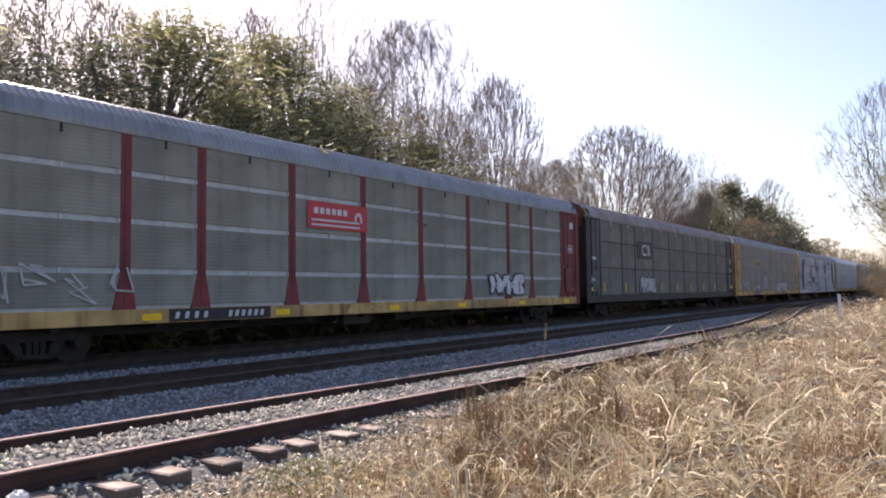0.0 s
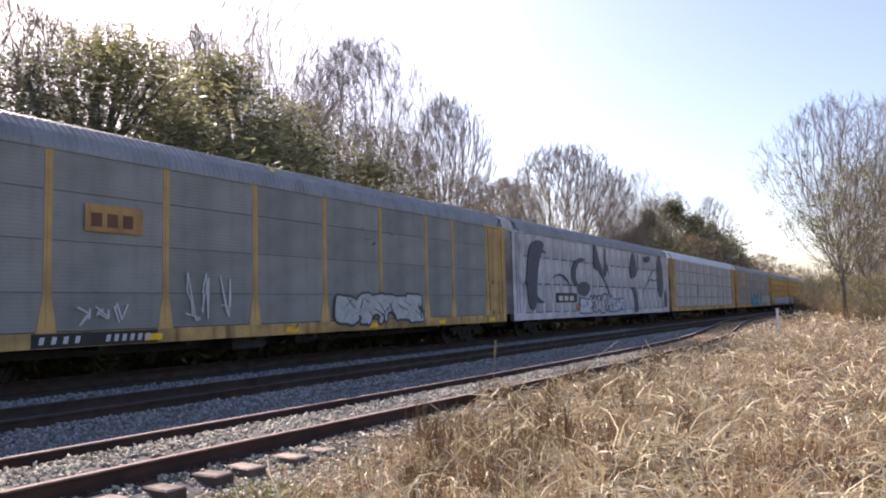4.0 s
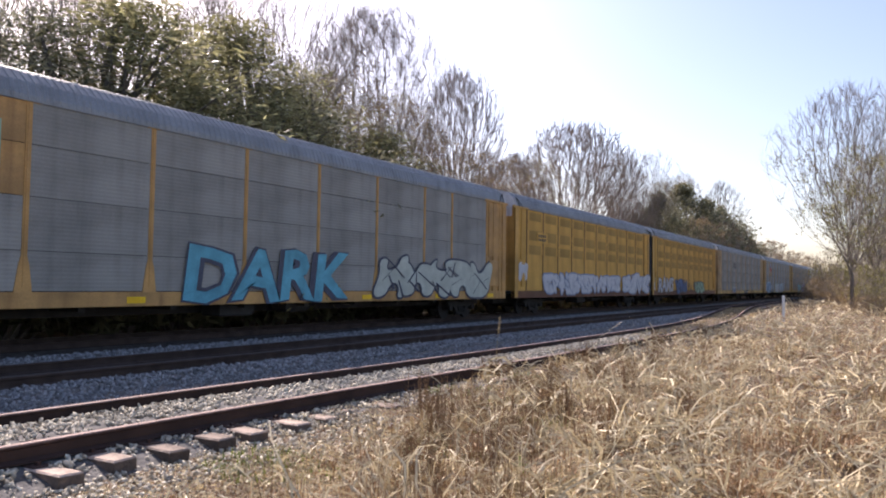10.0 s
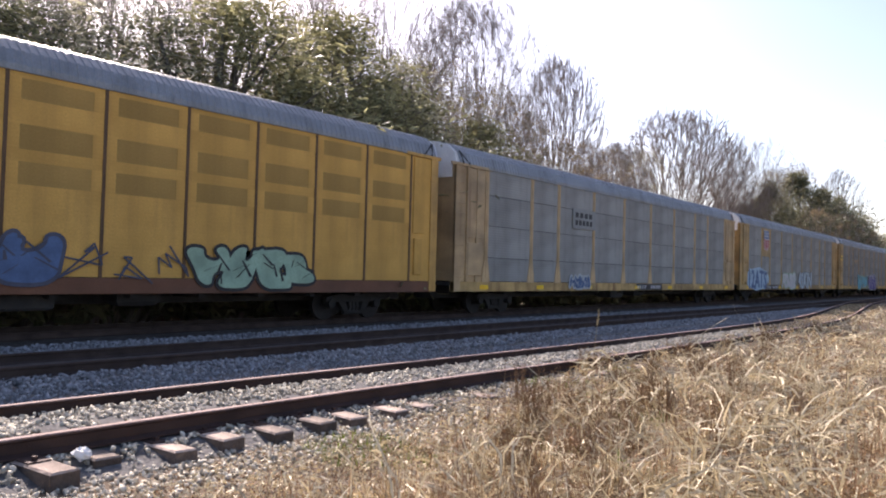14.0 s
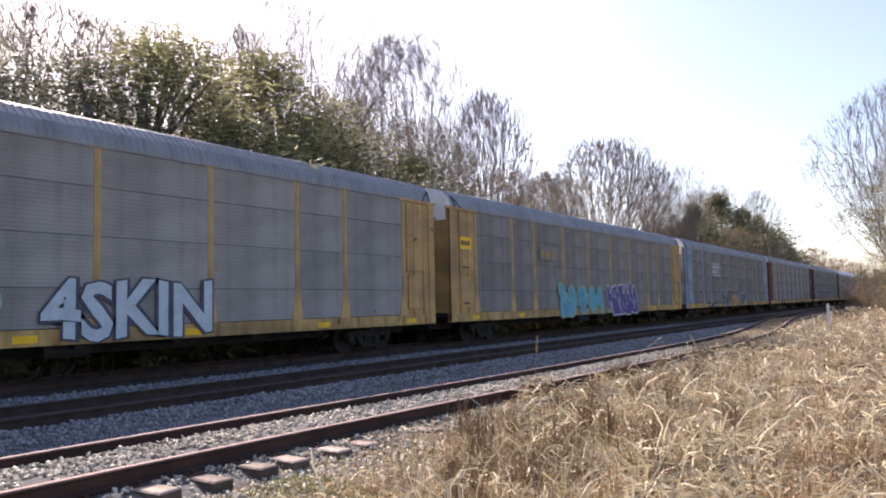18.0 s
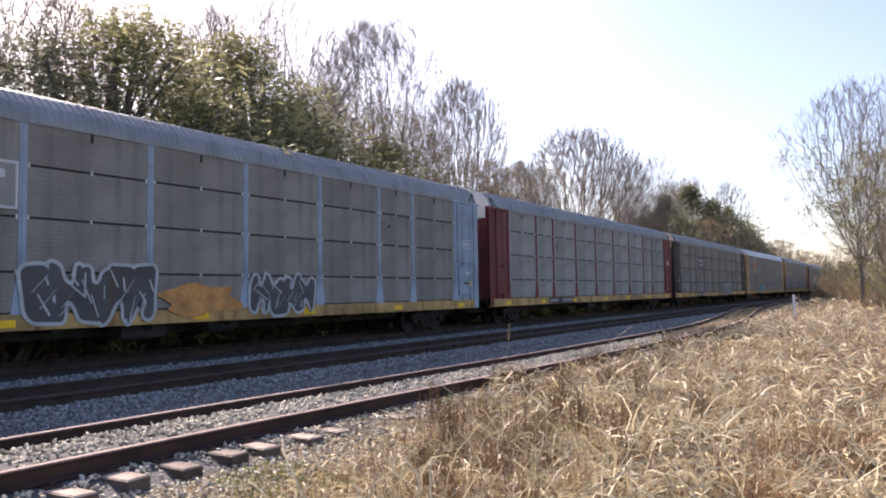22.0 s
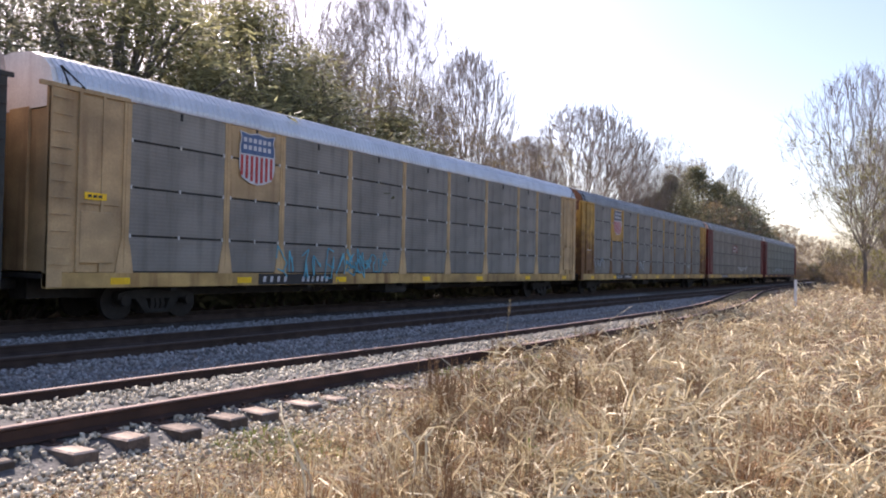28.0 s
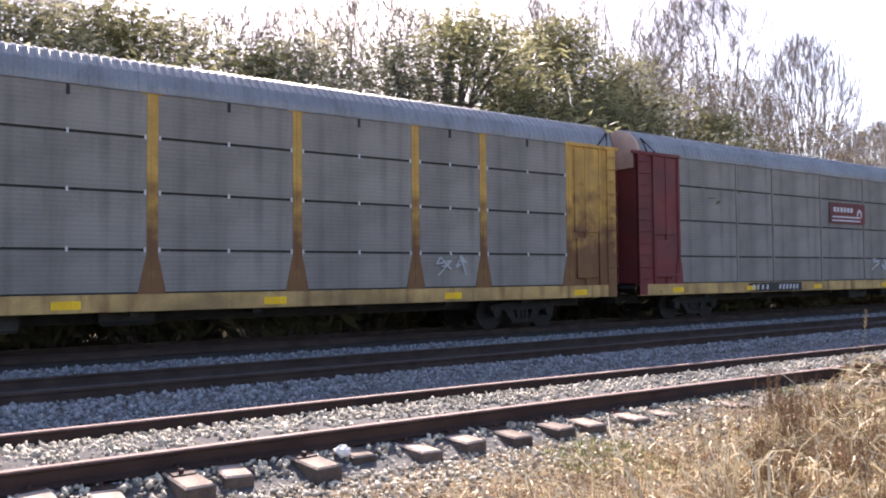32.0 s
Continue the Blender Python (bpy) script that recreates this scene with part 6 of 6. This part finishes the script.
def weed(x, y, h, seed, label="dry brown weed stalks in a clump", stems=24, spread=0.18):
    """A dead weed: upright stems with short side twigs."""
    t = thing("weed", label, "weed", "dry weeds by the track")
    rnd = random.Random(seed)
    s = Shape()
    z = bed_height(x, y) - 0.03
    for _ in range(stems):
        a, r = rnd.uniform(0, 6.283), spread * rnd.random()
        p = Vector((math.cos(a) * r, math.sin(a) * r, 0))
        hh = h * rnd.uniform(0.45, 1.0)
        q = p + Vector((rnd.uniform(-0.12, 0.12), rnd.uniform(-0.12, 0.12), hh))
        s.tube(p, q, 0.0045, 0.0025, 3)
        for _ in range(6):
            b = p.lerp(q, rnd.uniform(0.3, 1))
            s.tube(b, b + Vector((rnd.uniform(-0.09, 0.09), rnd.uniform(-0.09, 0.09), rnd.uniform(0.0, 0.1))), 0.003, 0.0015, 3)
    tagged(part("stem_clump", s, M["weed"], t), kind="stuff")
    t.location = (x, y, z)
    return t


def small_things():
    # marker post
    p = thing("marker_post", "white painted marker post standing in dry grass", "post")
    part("post", Shape().box(-0.1, 0.1, -0.06, 0.06, 0, 1.3, 0.015), M["white"], p)
    part("cap", Shape().box(-0.11, 0.11, -0.07, 0.07, 1.3, 1.34, 0.015), M["white"], p)
    p.matrix_basis = pose(40.5, 4.9, GROUND_Z, 0, 3, 5)
    for i, (x, y, h) in enumerate([
    (8.9, 3.9, 0.55),
    (9.8, 4.7, 0.5),
    (11.5, 4.9, 0.55),
    (13.6, 5.3, 0.45),
    (16.3, 5.3, 0.5),
    (10.4, 3.3, 0.6),
    (12.2, 3.8, 0.55),
    (7.9, 2.7, 0.5),
    (9.1, 2.2, 0.5),
    (14.8, 4.2, 0.6),
    (7.5, 4.85, 0.75),
    (7.7, 4.7, 0.6),
    (6.6, 4.0, 0.6),
    (10.9, 5.75, 0.5),
    (11.2, 5.6, 0.45),
    (6.9, 3.4, 0.6),
    (7.1, 3.25, 0.5),
    (8.4, 3.4, 0.6),
    (9.6, 4.2, 0.5),
    (14.5, 5.4, 0.5),
    (19, 5.3, 0.55),
    (20.2, 5.5, 0.5),
    (5.6, 3.0, 0.4),
    (12.8, 4.6, 0.5),
    (4.85, 3.15, 0.5),
    (5.05, 3.3, 0.45),
    (3.85, 2.36, 0.55),
    (4.0, 2.45, 0.45),
    (4.45, 2.2, 0.5),
    (5.8, 2.98, 0.5),
    (5.6, 3.75, 0.45),
    (7.5, 4.1, 0.55),
    (7.9, 2.2, 0.45),
    (6.4, 2.3, 0.5),
]):
        weed(x, y, h, 60 + i)
    st = thing("dry_stalk", "single tall pale grass stalk by the rail", "weed")
    s = Shape().tube((0, 0, 0), (0.05, 0, 0.4), 0.006, 0.005, 4).tube((0.05, 0, 0.4), (0.12, 0, 0.72), 0.005, 0.003, 4)
    part("stem", s, M["straw"], st)
    s = Shape()
    rnd = random.Random(3)
    for i in range(30):
        k = i / 30
        s.tube((0.10 + 0.05 * k, 0, 0.62 + 0.22 * k), (0.10 + 0.05 * k + rnd.uniform(-0.03, 0.03), rnd.uniform(-0.03, 0.03), 0.66 + 0.22 * k), 0.004, 0.002, 3)
    part("seed_head", s, M["straw"], st)
    st.matrix_basis = pose(11.2, 5.8, bed_height(11.2, 5.8)) @ Matrix.Diagonal((1.2, 1.2, 1.2, 1))
    # a living weed in the straw
    gw = thing("green_weed", "small yellow-green leafy weed in the dry grass", "weed", "dry weeds by the track")
    rnd = random.Random(14)
    for i in range(14):
        a, r = rnd.uniform(0, 6.283), rnd.uniform(0.05, 0.13)
        z0, z1 = rnd.uniform(0.0, 0.1), rnd.uniform(0.12, 0.26)
        c, d = math.cos(a), math.sin(a)
        s = Shape()
        s.v += [(0, 0, z0), (c * r * 0.5 - d * 0.022, d * r * 0.5 + c * 0.022, (z0 + z1) / 2 + 0.02), (c * r, d * r, z1), (c * r * 0.5 + d * 0.022, d * r * 0.5 - c * 0.022, (z0 + z1) / 2 + 0.012)]
        s.f.append((0, 1, 2, 3))
        part("leaf", s, M["green"], gw)
    gw.location = (5.65, 2.66, bed_height(5.65, 2.66) + 0.02)
    # pale rubbish on the stones
    for i, (x, y, k) in enumerate([
    (7.18, 5.05, 0.8),
    (2.92, 6.05, 1.7),
]):
        r = thing("crumpled_paper", "crumpled white scrap of litter on the ballast", "litter", "litter")
        rng = np.random.default_rng(i + 3)
        s = Shape()
        rings = 5
        for q in range(rings):
            for c in range(7):
                a, e = 6.283 * c / 7, math.pi * (q + 0.5) / rings
                d = 0.045 * k * rng.uniform(0.6, 1.2)
                s.v.append((math.sin(e) * math.cos(a) * d, math.sin(e) * math.sin(a) * d, math.cos(e) * d * 0.7))
        s.f = [(q * 7 + c, q * 7 + 7 + c, q * 7 + 7 + (c + 1) % 7, q * 7 + (c + 1) % 7) for q in range(rings - 1) for c in range(7)] + [tuple(range(7)), tuple(range(34, 27, -1))]
        part("scrap", s, M["white"], r)
        r.matrix_basis = pose(x, y, bed_height(x, y) + 0.04 * k, 10, 5, 40 * i)


M["straw_floor"] = material("straw_litter", (0.15, 0.105, 0.065), 0.95, var=0.4, scale=2.0, fine=45, bump=0.8)
ground()
tracks()
train()
trees()
grass()
small_things()
gravel()
motions()
